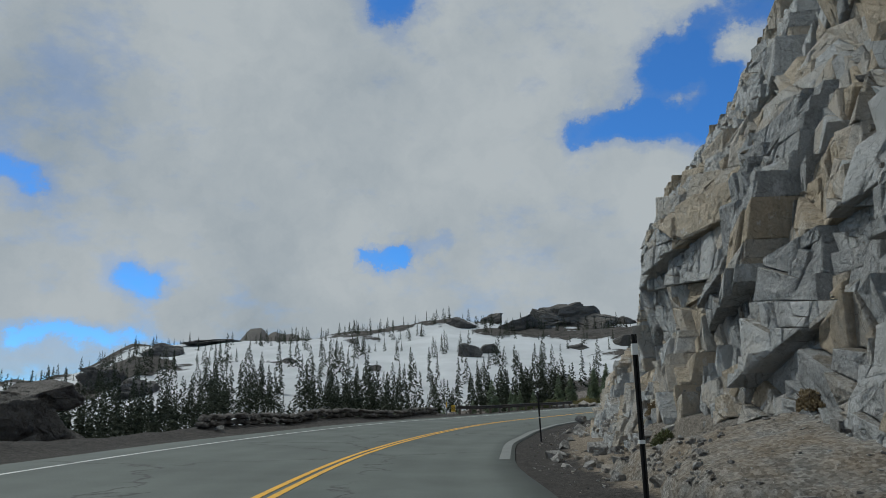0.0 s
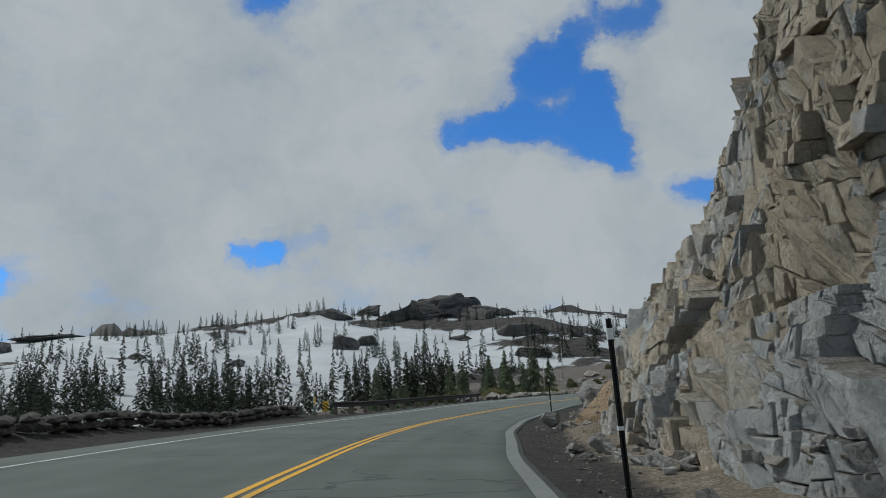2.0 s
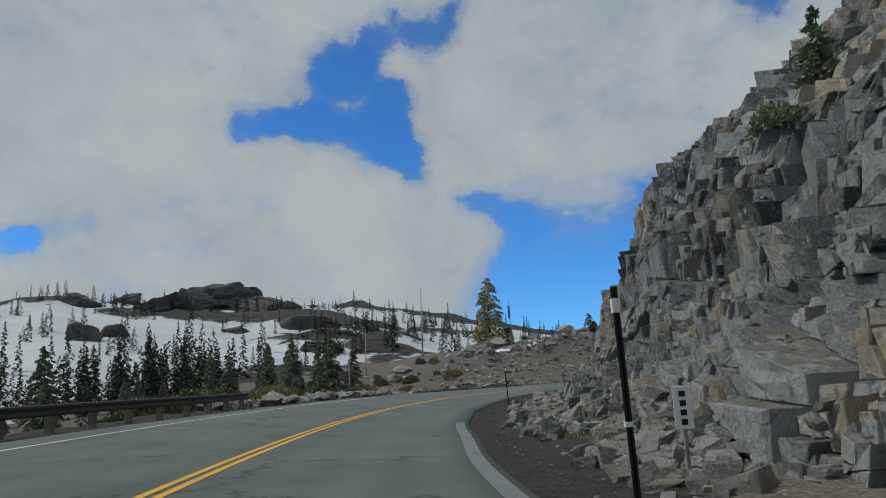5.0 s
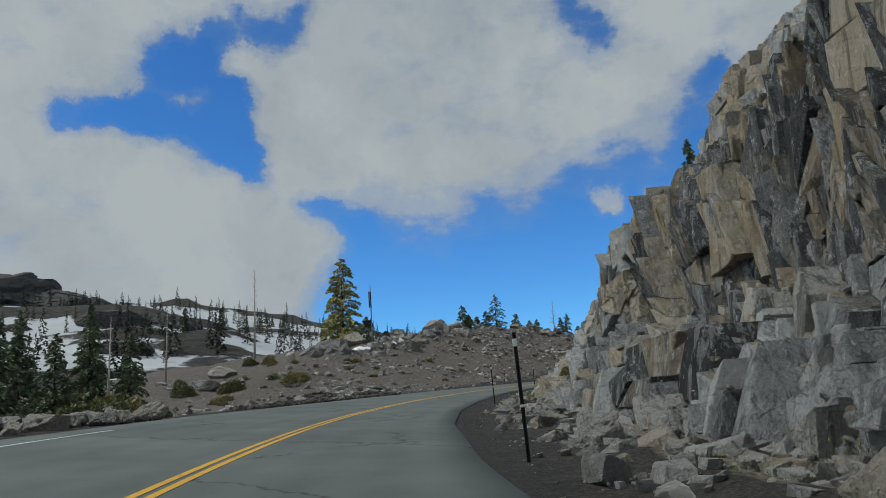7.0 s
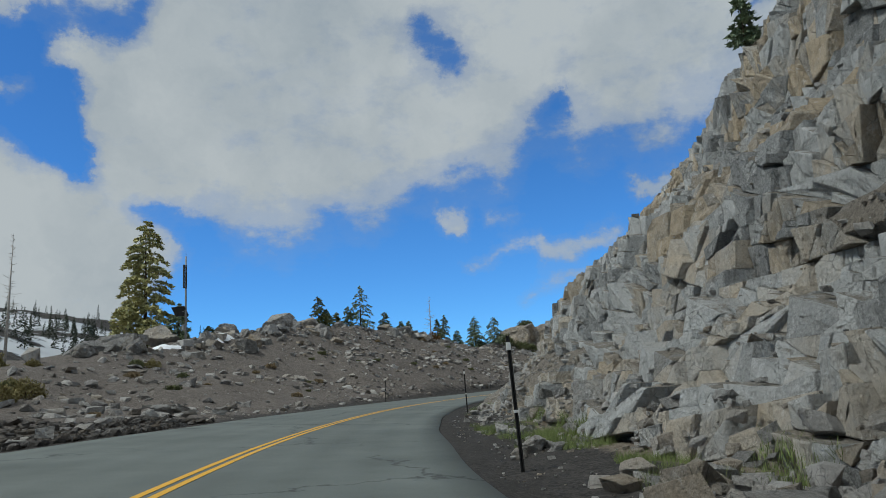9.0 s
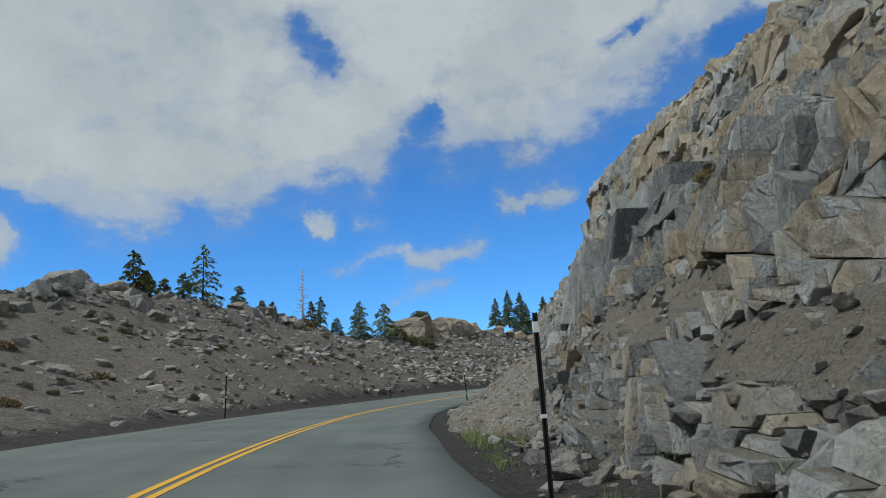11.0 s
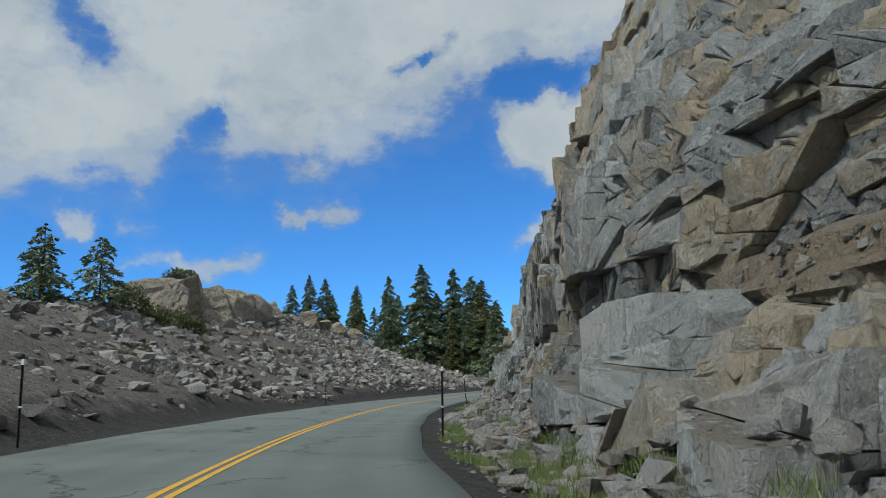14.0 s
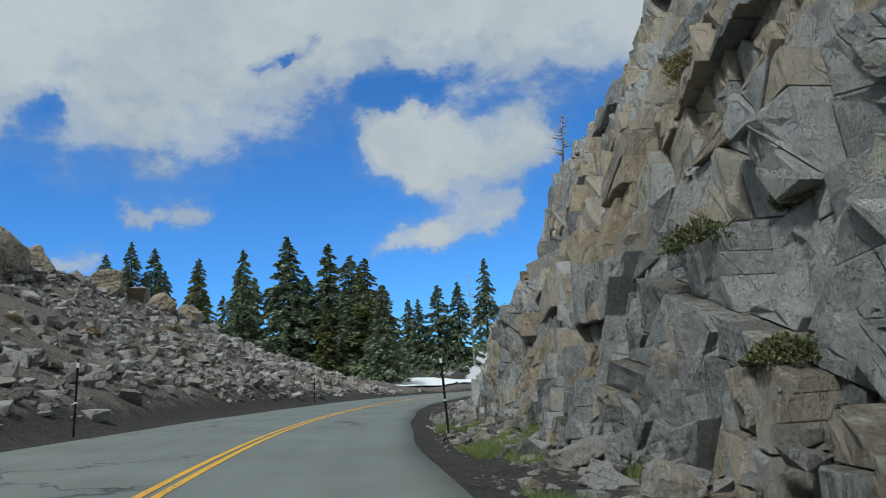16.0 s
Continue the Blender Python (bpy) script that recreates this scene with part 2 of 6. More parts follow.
def rock_material(name, dark, mid, light, rust, rusty=0.5, streaks=0.5, dust=0.0, joints=0.0):
    m, nt, b = material(name, 0.86, 0.3)
    pos_ = place_of(nt)
    tone, warm = attr(nt, "tone"), attr(nt, "warm")
    fine = noise_at(nt, pos_, 16.0, 10.0, 0.8)
    medium = noise_at(nt, pos_, 2.6, 8.0, 0.72)
    broad = noise_at(nt, pos_, 0.45, 5.0, 0.6)
    t = mth(nt, "ADD", mth(nt, "MULTIPLY", tone, 0.42), mth(nt, "ADD", mth(nt, "MULTIPLY", fine, 0.66), mth(nt, "ADD", mth(nt, "MULTIPLY", medium, 0.26), mth(nt, "MULTIPLY", broad, 0.08))))
    col = ramp(nt, t, [(0.30, tuple(0.35 * c for c in dark)), (0.46, dark), (0.65, mid), (0.84, light)])
    w = mth(nt, "ADD", mth(nt, "MULTIPLY", warm, 0.7), mth(nt, "MULTIPLY", noise_at(nt, pos_, 0.7, 7.0, 0.7), 0.6))
    w = mth(nt, "MULTIPLY", ramp(nt, w, [(0.66 - 0.2 * rusty, 0.0), (0.95 - 0.15 * rusty, 1.0)]), 0.68)
    tan_ = ramp(nt, mth(nt, "ADD", mth(nt, "MULTIPLY", fine, 0.5), mth(nt, "MULTIPLY", medium, 0.5)), [(0.3, tuple(0.72 * c for c in rust)), (0.65, tuple(1.2 * c for c in rust))])
    col = mixc(nt, w, col, tan_)
    st = noise_at(nt, stretched(nt, pos_, 1.7, 1.7, 0.13), 1.0, 6.0, 0.65)
    wet = attr(nt, "wet")
    dk = mth(nt, "MULTIPLY", ramp(nt, mth(nt, "MULTIPLY_ADD", wet, 0.05, st), [(0.55, 0.0), (0.62, 1.0)]), mth(nt, "MULTIPLY_ADD", wet, 0.75, streaks, True))
    col = mixc(nt, dk, col, tuple(0.45 * c for c in dark))
    pale = mth(nt, "MULTIPLY", ramp(nt, noise_at(nt, stretched(nt, pos_, 2.4, 2.4, 1.5), 1.3, 9.0, 0.8), [(0.56, 0.0), (0.64, 1.0)]), mth(nt, "MULTIPLY_ADD", wet, 0.3, 0.55))
    col = mixc(nt, pale, col, tuple(min(0.75, 1.3 * c) for c in light))
    lime = mth(nt, "MULTIPLY", ramp(nt, noise_at(nt, stretched(nt, pos_, 2.6, 2.6, 0.22), 1.1, 8.0, 0.72), [(0.52, 0.0), (0.58, 1.0)]), mth(nt, "MULTIPLY", wet, 0.6))
    col = mixc(nt, lime, col, tuple(min(0.7, 1.1 * c) for c in light))
    if dust:   # tan grit lies on the ledges
        nrm = nt.nodes.new("ShaderNodeSeparateXYZ")
        nt.links.new(nt.nodes.new("ShaderNodeNewGeometry").outputs["True Normal"], nrm.inputs[0])
        lie = mth(nt, "ADD", nrm.outputs[2], mth(nt, "MULTIPLY", mth(nt, "SUBTRACT", medium, 0.5), 0.9))
        col = mixc(nt, mth(nt, "MULTIPLY", ramp(nt, lie, [(0.84, 0.0), (0.97, 1.0)]), dust), col, ramp(nt, fine, [(0.35, (0.13, 0.108, 0.082)), (0.65, (0.31, 0.265, 0.205))]))
    grit = mixc(nt, warm, ramp(nt, fine, [(0.3, (0.09, 0.085, 0.078)), (0.7, (0.36, 0.345, 0.315))]), ramp(nt, fine, [(0.3, (0.19, 0.135, 0.085)), (0.7, (0.54, 0.41, 0.27))]))
    col = mixc(nt, attr(nt, "soil"), col, grit)
    nt.links.new(col, b.inputs["Base Color"])
    h = mth(nt, "ADD", mth(nt, "MULTIPLY", fine, 0.5), mth(nt, "ADD", mth(nt, "MULTIPLY", medium, 1.3), mth(nt, "MULTIPLY", noise_at(nt, stretched(nt, pos_, 1.0, 1.0, 1.2), 5.0, 6.0, 0.65), 0.5)))
    bump(nt, b, h, 1.0, 0.22)
    if joints:
        joint_relief(nt, b, pos_, joints)
    return m


def plain_material(name, cols, scale=3.0, rough=0.9, bumpy=0.3, dist=0.03, spec=0.25):
    m, nt, b = material(name, rough, spec)
    pos_ = place_of(nt)
    a = noise_at(nt, pos_, scale, 7.0, 0.65)
    c = noise_at(nt, pos_, scale * 0.13, 4.0, 0.55)
    t = mth(nt, "ADD", mth(nt, "MULTIPLY", a, 0.6), mth(nt, "MULTIPLY", c, 0.4))
    n = len(cols)
    nt.links.new(ramp(nt, t, [(0.36 + 0.28 * k / max(1, n - 1), c_) for k, c_ in enumerate(cols)]), b.inputs["Base Color"])
    if bumpy:
        bump(nt, b, a, bumpy, dist)
    return m


M_CLIFF = rock_material("granite", (0.13, 0.132, 0.135), (0.36, 0.363, 0.36), (0.58, 0.583, 0.575), (0.58, 0.45, 0.285), 0.5, 0.18, 0.8, 1.0)
M_ROCK = rock_material("boulder_granite", (0.13, 0.128, 0.125), (0.30, 0.29, 0.275), (0.50, 0.48, 0.46), (0.42, 0.32, 0.20), 0.3, 0.2, 0.0, 0.8)
M_BANKROCK = rock_material("bank_granite", (0.075, 0.073, 0.072), (0.265, 0.252, 0.24), (0.48, 0.46, 0.435), (0.30, 0.23, 0.15), 0.2, 0.1)
M_DARKROCK = rock_material("weathered_rock", (0.045, 0.042, 0.038), (0.10, 0.092, 0.085), (0.18, 0.165, 0.15), (0.17, 0.13, 0.09), 0.3, 0.2, 0.0, 0.8)


def soil_material(name, key, first, second):
    """Stony soil that goes over from one look to another along a painted field of the mesh."""
    m, nt, b = material(name, 0.95, 0.2)
    pos_ = place_of(nt)
    fine, grit = noise_at(nt, pos_, 16.0, 8.0, 0.75), noise_at(nt, pos_, 2.2, 7.0, 0.7)
    vo = nd(nt, "ShaderNodeTexVoronoi", scale=20.0)
    nt.links.new(pos_, vo.inputs["Vector"])
    vsep = nt.nodes.new("ShaderNodeSeparateColor")
    nt.links.new(vo.outputs["Color"], vsep.inputs[0])
    peb = vsep.outputs[0]
    t = mth(nt, "ADD", mth(nt, "MULTIPLY", fine, 0.45), mth(nt, "ADD", mth(nt, "MULTIPLY", grit, 0.35), mth(nt, "MULTIPLY", peb, 0.2)))
    c1 = ramp(nt, t, [(0.34, first[0]), (0.5, first[1]), (0.68, first[2])])
    c2 = ramp(nt, t, [(0.34, second[0]), (0.5, second[1]), (0.68, second[2])])
    k = ramp(nt, mth(nt, "ADD", attr(nt, key), mth(nt, "MULTIPLY", mth(nt, "SUBTRACT", noise_at(nt, pos_, 1.3, 6.0, 0.65), 0.5), 1.1)), [(0.35, 0.0), (0.65, 1.0)])
    nt.links.new(mixc(nt, k, c1, c2), b.inputs["Base Color"])
    bump(nt, b, mth(nt, "ADD", mth(nt, "MULTIPLY", fine, 0.6), mth(nt, "ADD", grit, mth(nt, "MULTIPLY", peb, 0.4))), 0.9, 0.10)
    return m


CINDER = ((0.022, 0.021, 0.020), (0.048, 0.044, 0.041), (0.10, 0.09, 0.082))
SCREE_SOIL = ((0.064, 0.054, 0.047), (0.132, 0.115, 0.102), (0.28, 0.253, 0.228))
TAN_SOIL = ((0.10, 0.082, 0.062), (0.19, 0.158, 0.122), (0.32, 0.28, 0.23))
M_BANK = soil_material("bank_soil", "bankness", CINDER, SCREE_SOIL)
M_SHOULDER = soil_material("cinder_and_talus", "talus", CINDER, TAN_SOIL)
ORANGE_SOIL = ((0.15, 0.105, 0.065), (0.29, 0.21, 0.135), (0.42, 0.33, 0.24))
M_TALUS_O = soil_material("orange_talus", "talus", ORANGE_SOIL, ORANGE_SOIL)
GREY_SOIL = ((0.085, 0.082, 0.077), (0.19, 0.185, 0.172), (0.37, 0.36, 0.34))
M_TALUS_G = soil_material("grey_talus", "talus", GREY_SOIL, TAN_SOIL)
M_POST = plain_material("post_black", [(0.012, 0.012, 0.012), (0.03, 0.028, 0.026)], 12, 0.6, 0.1, 0.01)
M_TAPE = plain_material("reflector_white", [(0.62, 0.62, 0.60), (0.75, 0.75, 0.73)], 12, 0.45, 0)
M_RAIL = plain_material("guardrail_brown", [(0.035, 0.03, 0.027), (0.075, 0.062, 0.055)], 6, 0.6, 0.1, 0.01)
M_WOODPOST = plain_material("rail_post_wood", [(0.11, 0.09, 0.07), (0.22, 0.19, 0.16)], 10, 0.85, 0.3, 0.01)
M_METAL = plain_material("galvanised", [(0.16, 0.165, 0.17), (0.27, 0.275, 0.28)], 10, 0.5, 0.1, 0.01)
M_DARKMETAL = plain_material("dark_metal", [(0.02, 0.021, 0.022), (0.05, 0.05, 0.052)], 10, 0.5, 0.1, 0.01)
M_YELLOW = plain_material("sign_yellow", [(0.70, 0.42, 0.02), (0.78, 0.50, 0.04)], 8, 0.5, 0)
M_WHITE = plain_material("sign_white", [(0.62, 0.62, 0.60), (0.78, 0.78, 0.76)], 8, 0.5, 0)
M_BLACK = plain_material("sign_black", [(0.012, 0.012, 0.012), (0.022, 0.022, 0.022)], 8, 0.5, 0)
M_TRUNK = plain_material("bark", [(0.05, 0.035, 0.025), (0.12, 0.085, 0.06)], 7, 0.95, 0.5, 0.03)
M_GREYWOOD = plain_material("bleached_wood", [(0.30, 0.27, 0.24), (0.52, 0.48, 0.43)], 6, 0.9, 0.4, 0.02)
M_CONCRETE = plain_material("concrete_block", [(0.30, 0.29, 0.28), (0.45, 0.44, 0.42)], 5, 0.9, 0.2, 0.01)


def foliage(name, lo, hi):
    m, nt, b = material(name, 0.75, 0.2)
    g = nt.nodes.new("ShaderNodeNewGeometry")
    t = mth(nt, "ADD", mth(nt, "MULTIPLY", g.outputs["Random Per Island"], 0.6), mth(nt, "MULTIPLY", noise_at(nt, g.outputs["Position"], 0.7, 3.0), 0.4))
    nt.links.new(ramp(nt, t, [(0.1, lo), (0.9, hi)]), b.inputs["Base Color"])
    return m


M_NEEDLE = foliage("fir_needles", (0.11, 0.14, 0.09), (0.30, 0.35, 0.215))
M_NEEDLE_Y = foliage("pine_needles", (0.26, 0.25, 0.10), (0.56, 0.52, 0.25))
M_NEEDLE_O = foliage("olive_needles", (0.10, 0.11, 0.045), (0.24, 0.24, 0.10))
M_NEEDLE_D = foliage("far_needles", (0.02, 0.027, 0.018), (0.065, 0.075, 0.045))
M_SHRUB = foliage("shrub_leaves", (0.07, 0.08, 0.035), (0.19, 0.20, 0.095))
M_SHRUB_O = foliage("golden_scrub", (0.15, 0.125, 0.05), (0.32, 0.28, 0.13))
M_BROWN = foliage("dead_needles", (0.10, 0.055, 0.025), (0.20, 0.12, 0.05))
M_GRASS = foliage("grass_blades", (0.09, 0.13, 0.035), (0.25, 0.29, 0.11))
M_STRAW = foliage("dry_stems", (0.16, 0.12, 0.07), (0.32, 0.25, 0.15))


def asphalt():
    m, nt, b = material("asphalt", 0.82, 0.3)
    pos_ = place_of(nt)
    fine = noise_at(nt, pos_, 45.0, 4.0, 0.7)
    broad = noise_at(nt, pos_, 0.35, 5.0, 0.6)
    lat = attr(nt, "lat")
    wheel = mth(nt, "ABSOLUTE", mth(nt, "SUBTRACT", mth(nt, "PINGPONG", mth(nt, "ADD", lat, 20.0), 1.0), 0.5))
    t = mth(nt, "ADD", mth(nt, "ADD", mth(nt, "MULTIPLY", fine, 0.3), mth(nt, "MULTIPLY", broad, 0.55)), mth(nt, "MULTIPLY", wheel, 0.12))
    col = ramp(nt, t, [(0.28, (0.080, 0.090, 0.084)), (0.5, (0.128, 0.143, 0.134)), (0.75, (0.19, 0.208, 0.197))])
    # cloud shade painted into the first stretch; paler pavement towards the end
    col = mixc(nt, 1.0, col, ramp(nt, attr(nt, "shade_and_age"), [(0.0, (0.74, 0.75, 0.74)), (0.4, (0.98, 0.98, 0.98)), (1.0, (1.0, 1.0, 1.0))]), "MULTIPLY")
    col = mixc(nt, mth(nt, "MULTIPLY", ramp(nt, attr(nt, "shade_and_age"), [(0.4, 0.0), (1.0, 1.0)]), 0.14), col, (0.32, 0.35, 0.33))
    wv = nt.nodes.new("ShaderNodeVectorMath"); wv.operation = "MULTIPLY_ADD"
    nn = nd(nt, "ShaderNodeTexNoise", scale=0.9, detail=5.0, rough=0.65)
    nt.links.new(pos_, nn.inputs["Vector"])
    nt.links.new(nn.outputs["Color"], wv.inputs[0]); wv.inputs[1].default_value = (2.2, 2.2, 0); nt.links.new(pos_, wv.inputs[2])
    vo = nd(nt, "ShaderNodeTexVoronoi", scale=0.16, feature="DISTANCE_TO_EDGE")
    nt.links.new(wv.outputs[0], vo.inputs["Vector"])
    gate = ramp(nt, noise_at(nt, pos_, 0.25, 2.0), [(0.42, 0.0), (0.50, 1.0)])
    crack = mth(nt, "MULTIPLY", ramp(nt, vo.outputs["Distance"], [(0.0, 1.0), (0.011, 0.0)]), gate)
    col = mixc(nt, mth(nt, "MULTIPLY", crack, 0.9), col, (0.03, 0.03, 0.03))
    nt.links.new(col, b.inputs["Base Color"])
    bump(nt, b, mth(nt, "SUBTRACT", fine, crack), 0.25, 0.01)
    return m


M_ASPHALT = asphalt()


def paint(name, col, wear):
    m, nt, b = material(name, 0.7, 0.3)
    pos_ = place_of(nt)
    t = mth(nt, "ADD", mth(nt, "MULTIPLY", noise_at(nt, pos_, 14.0, 5.0, 0.7), 0.6), mth(nt, "MULTIPLY", noise_at(nt, pos_, 0.8, 4.0), 0.4))
    w = ramp(nt, t, [(0.5 - wear - 0.1, 1.0), (0.5 - wear + 0.1, 0.0)])
    nt.links.new(mixc(nt, w, col, (0.13, 0.135, 0.13)), b.inputs["Base Color"])
    return m


M_YLINE = paint("yellow_paint", (0.62, 0.34, 0.03), 0.12)
M_WLINE = paint("white_paint", (0.55, 0.56, 0.55), 0.08)
M_WLINE_WORN = paint("worn_white_paint", (0.175, 0.182, 0.176), 0.02)


def snow_hill():
    m, nt, b = material("shaded_snow_and_rock", 0.85, 0.2)
    pos_ = place_of(nt)
    mask = mth(nt, "ADD", attr(nt, "rocky"), mth(nt, "MULTIPLY", mth(nt, "SUBTRACT", noise_at(nt, pos_, 0.11, 7.0, 0.65), 0.5), 0.9))
    k = ramp(nt, mask, [(0.47, 0.0), (0.53, 1.0)])
    rock = ramp(nt, noise_at(nt, pos_, 0.35, 8.0, 0.75), [(0.32, (0.022, 0.020, 0.019)), (0.68, (0.10, 0.09, 0.08))])
    # snow well below its own brightness; cloud shade is put into the colour
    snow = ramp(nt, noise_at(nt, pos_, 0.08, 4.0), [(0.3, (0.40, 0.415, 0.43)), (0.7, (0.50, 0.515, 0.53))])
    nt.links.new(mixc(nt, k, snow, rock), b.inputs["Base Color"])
    bump(nt, b, mth(nt, "MULTIPLY", noise_at(nt, pos_, 0.5, 8.0, 0.7), k), 1.0, 1.5)
    return m


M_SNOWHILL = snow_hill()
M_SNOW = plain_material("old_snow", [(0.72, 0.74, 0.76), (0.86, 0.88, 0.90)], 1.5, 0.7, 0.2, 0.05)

# ---- plan of the road: x, y, height, bank in degrees of the centre line, every 20 m from u = -60 ----
CENTRE = [
    (0.97, -60.09, 0.40, 1.2), (-0.14, -40.12, 0.28, 1.2), (-1.25, -20.15, 0.16, 1.2), (-2.36, -0.18, 0.05, 1.6),
    (-2.29, 19.80, 0.05, 2.6), (1.05, 39.50, 0.11, 3.0), (7.23, 58.50, 0.14, 2.9), (15.98, 76.47, 0.33, 3.4),
    (27.08, 93.08, 0.50, 3.8), (40.29, 108.08, 0.62, 3.3), (55.29, 121.30, 0.79, 2.6), (71.79, 132.58, 0.98, 2.3),
    (89.57, 141.69, 1.15, 2.3), (108.40, 148.41, 1.36, 2.7), (127.92, 152.72, 1.73, 3.1), (147.81, 154.61, 2.18, 2.6),
    (167.80, 154.11, 2.63, 2.2), (187.58, 151.29, 3.09, 2.3), (206.92, 146.20, 3.47, 2.3)]
ctl = np.array(CENTRE)
for _ in range(3):   # the bend goes on out of sight
    step = ctl[-1, :2] - ctl[-2, :2]
    a = radians(-7.5)
    step = np.array([step[0] * math.cos(a) - step[1] * math.sin(a), step[0] * math.sin(a) + step[1] * math.cos(a)])
    ctl = np.vstack([ctl, [*(ctl[-1, :2] + step), ctl[-1, 2] + 0.3, 2.3]])
U_MAX = -60 + 20 * (len(ctl) - 1)


def centre(u):
    """Catmull-Rom through the plan: x, y, z, bank for the arc lengths u."""
    q = np.clip((np.asarray(u, float) + 60) / 20, 0, len(ctl) - 1.0001)
    i = q.astype(int)
    f = (q - i)[..., None]
    p0, p1, p2, p3 = (ctl[np.clip(i + k, 0, len(ctl) - 1)] for k in (-1, 0, 1, 2))
    return 0.5 * (2 * p1 + (p2 - p0) * f + (2 * p0 - 5 * p1 + 4 * p2 - p3) * f**2 + (3 * p1 - p0 - 3 * p2 + p3) * f**3)


def at(u, v, z=0.0):
    """World place of u metres along the road, v to the right of the yellow lines, z over them."""
    u, v, z = np.broadcast_arrays(*(np.asarray(q, float) for q in (u, v, z)))
    c, e = centre(u), centre(u + 0.3) - centre(u - 0.3)
    tl = np.hypot(e[..., 0], e[..., 1])
    return np.stack([c[..., 0] + v * e[..., 1] / tl, c[..., 1] - v * e[..., 0] / tl, c[..., 2] + z], -1)


def heading(u):
    e = centre(u + 0.3) - centre(u - 0.3)
    return math.degrees(math.atan2(e[1], e[0]))


def road_z(u, v):
    """Height of the banked road over the yellow lines."""
    return -np.asarray(v) * np.sin(np.radians(centre(u)[..., 3]))


def lane_edge_right(u):
    return 3.95 + 0.05 * np.sin(u * 0.21) + 0.035 * np.sin(u * 0.63 + 1)


def lane_edge_left(u):
    return -np.interp(u, [0, 110, 165, 220, 340], [5.9, 5.7, 4.4, 4.0, 4.0]) + 0.05 * np.sin(u * 0.5)


# ---- mesh helpers ----
def hash01(ix, iy, k):
    h = (ix.astype(np.int64) * 374761393 + iy.astype(np.int64) * 668265263 + k * 1442695041) & 0x7FFFFFFF
    h = ((h ^ (h >> 13)) * 1274126177) & 0x7FFFFFFF
    h = ((h ^ (h >> 16)) * 1103515245 + 12345) & 0x7FFFFFFF
    return ((h >> 7) & 0xFFFF) / 65535.0


def cells(a, b, seed, square=False):
    """Nearest cell of a jittered grid: ids, offset from its centre, and how near the next cell is."""
    ia, ib = np.floor(a), np.floor(b)
    best = np.full(a.shape, 1e9); second = best.copy()
    bi, bj, ox, oy = (np.zeros(a.shape) for _ in range(4))
    for da in (-1, 0, 1):
        for db in (-1, 0, 1):
            ca, cb = ia + da, ib + db
            dx = a - (ca + hash01(ca, cb, seed))
            dy = b - (cb + hash01(ca, cb, seed + 7))
            d = np.maximum(np.abs(dx), np.abs(dy)) ** 2 + 0.15 * (dx * dx + dy * dy) if square else dx * dx + dy * dy
            near = d < best
            second = np.where(near, best, np.minimum(second, d))
            bi, bj = np.where(near, ca, bi), np.where(near, cb, bj)
            ox, oy = np.where(near, dx, ox), np.where(near, dy, oy)
            best = np.where(near, d, best)
    return bi, bj, ox, oy, np.sqrt(second) - np.sqrt(best)


def smooth_noise(a, b, seed):
    ia, ib = np.floor(a), np.floor(b)
    fa, fb = a - ia, b - ib
    fa, fb = fa * fa * (3 - 2 * fa), fb * fb * (3 - 2 * fb)
    n = [[hash01(ia + i, ib + j, seed) for j in (0, 1)] for i in (0, 1)]
    return (n[0][0] * (1 - fa) + n[1][0] * fa) * (1 - fb) + (n[0][1] * (1 - fa) + n[1][1] * fa) * fb - 0.5


def fbm(a, b, seed, octaves=4):
    return sum(smooth_noise(a * 2**k, b * 2**k, seed + 11 * k) / 2**k for k in range(octaves))


def mesh_of(name, verts, faces, mat, smooth=False, attrs=()):
    """A mesh from arrays of vertices and of faces with the same number of corners."""
    me = bpy.data.meshes.new(name)
    verts, faces = np.asarray(verts, np.float32), np.asarray(faces, np.int32)
    n = faces.shape[1]
    me.vertices.add(len(verts)); me.vertices.foreach_set("co", verts.ravel())
    me.loops.add(faces.size); me.loops.foreach_set("vertex_index", faces.ravel())
    me.polygons.add(len(faces)); me.polygons.foreach_set("loop_start", np.arange(0, faces.size, n, dtype=np.int32))
    me.update(calc_edges=True)
    me.polygons.foreach_set("use_smooth", np.full(len(faces), smooth))
    for key, val in attrs:
        me.attributes.new(key, "FLOAT", "POINT").data.foreach_set("value", np.asarray(val, np.float32).ravel())
    me.materials.append(mat)
    me.validate()
    return me


def sheet(name, grid, mat, smooth=False, attrs=()):
    """A sheet from a grid of places (rows, columns, 3)."""
    r, c = grid.shape[:2]
    k = np.arange(r * c).reshape(r, c)
    f = np.stack([k[:-1, :-1], k[1:, :-1], k[1:, 1:], k[:-1, 1:]], -1).reshape(-1, 4)
    return mesh_of(name, grid.reshape(-1, 3), f, mat, smooth, attrs)


def part(name, me, parent=None, label="", m=None):
    ob = new(name, me)
    if parent:
        ob.parent = parent
    if m is not None:
        ob.matrix_basis = m
    return tagged(ob, label)


def from_bm(name, bm, mat, smooth=False):
    me = bpy.data.meshes.new(name)
    bm.to_mesh(me); bm.free()
    me.materials.append(mat)
    if smooth:
        me.polygons.foreach_set("use_smooth", np.full(len(me.polygons), True))
    return me


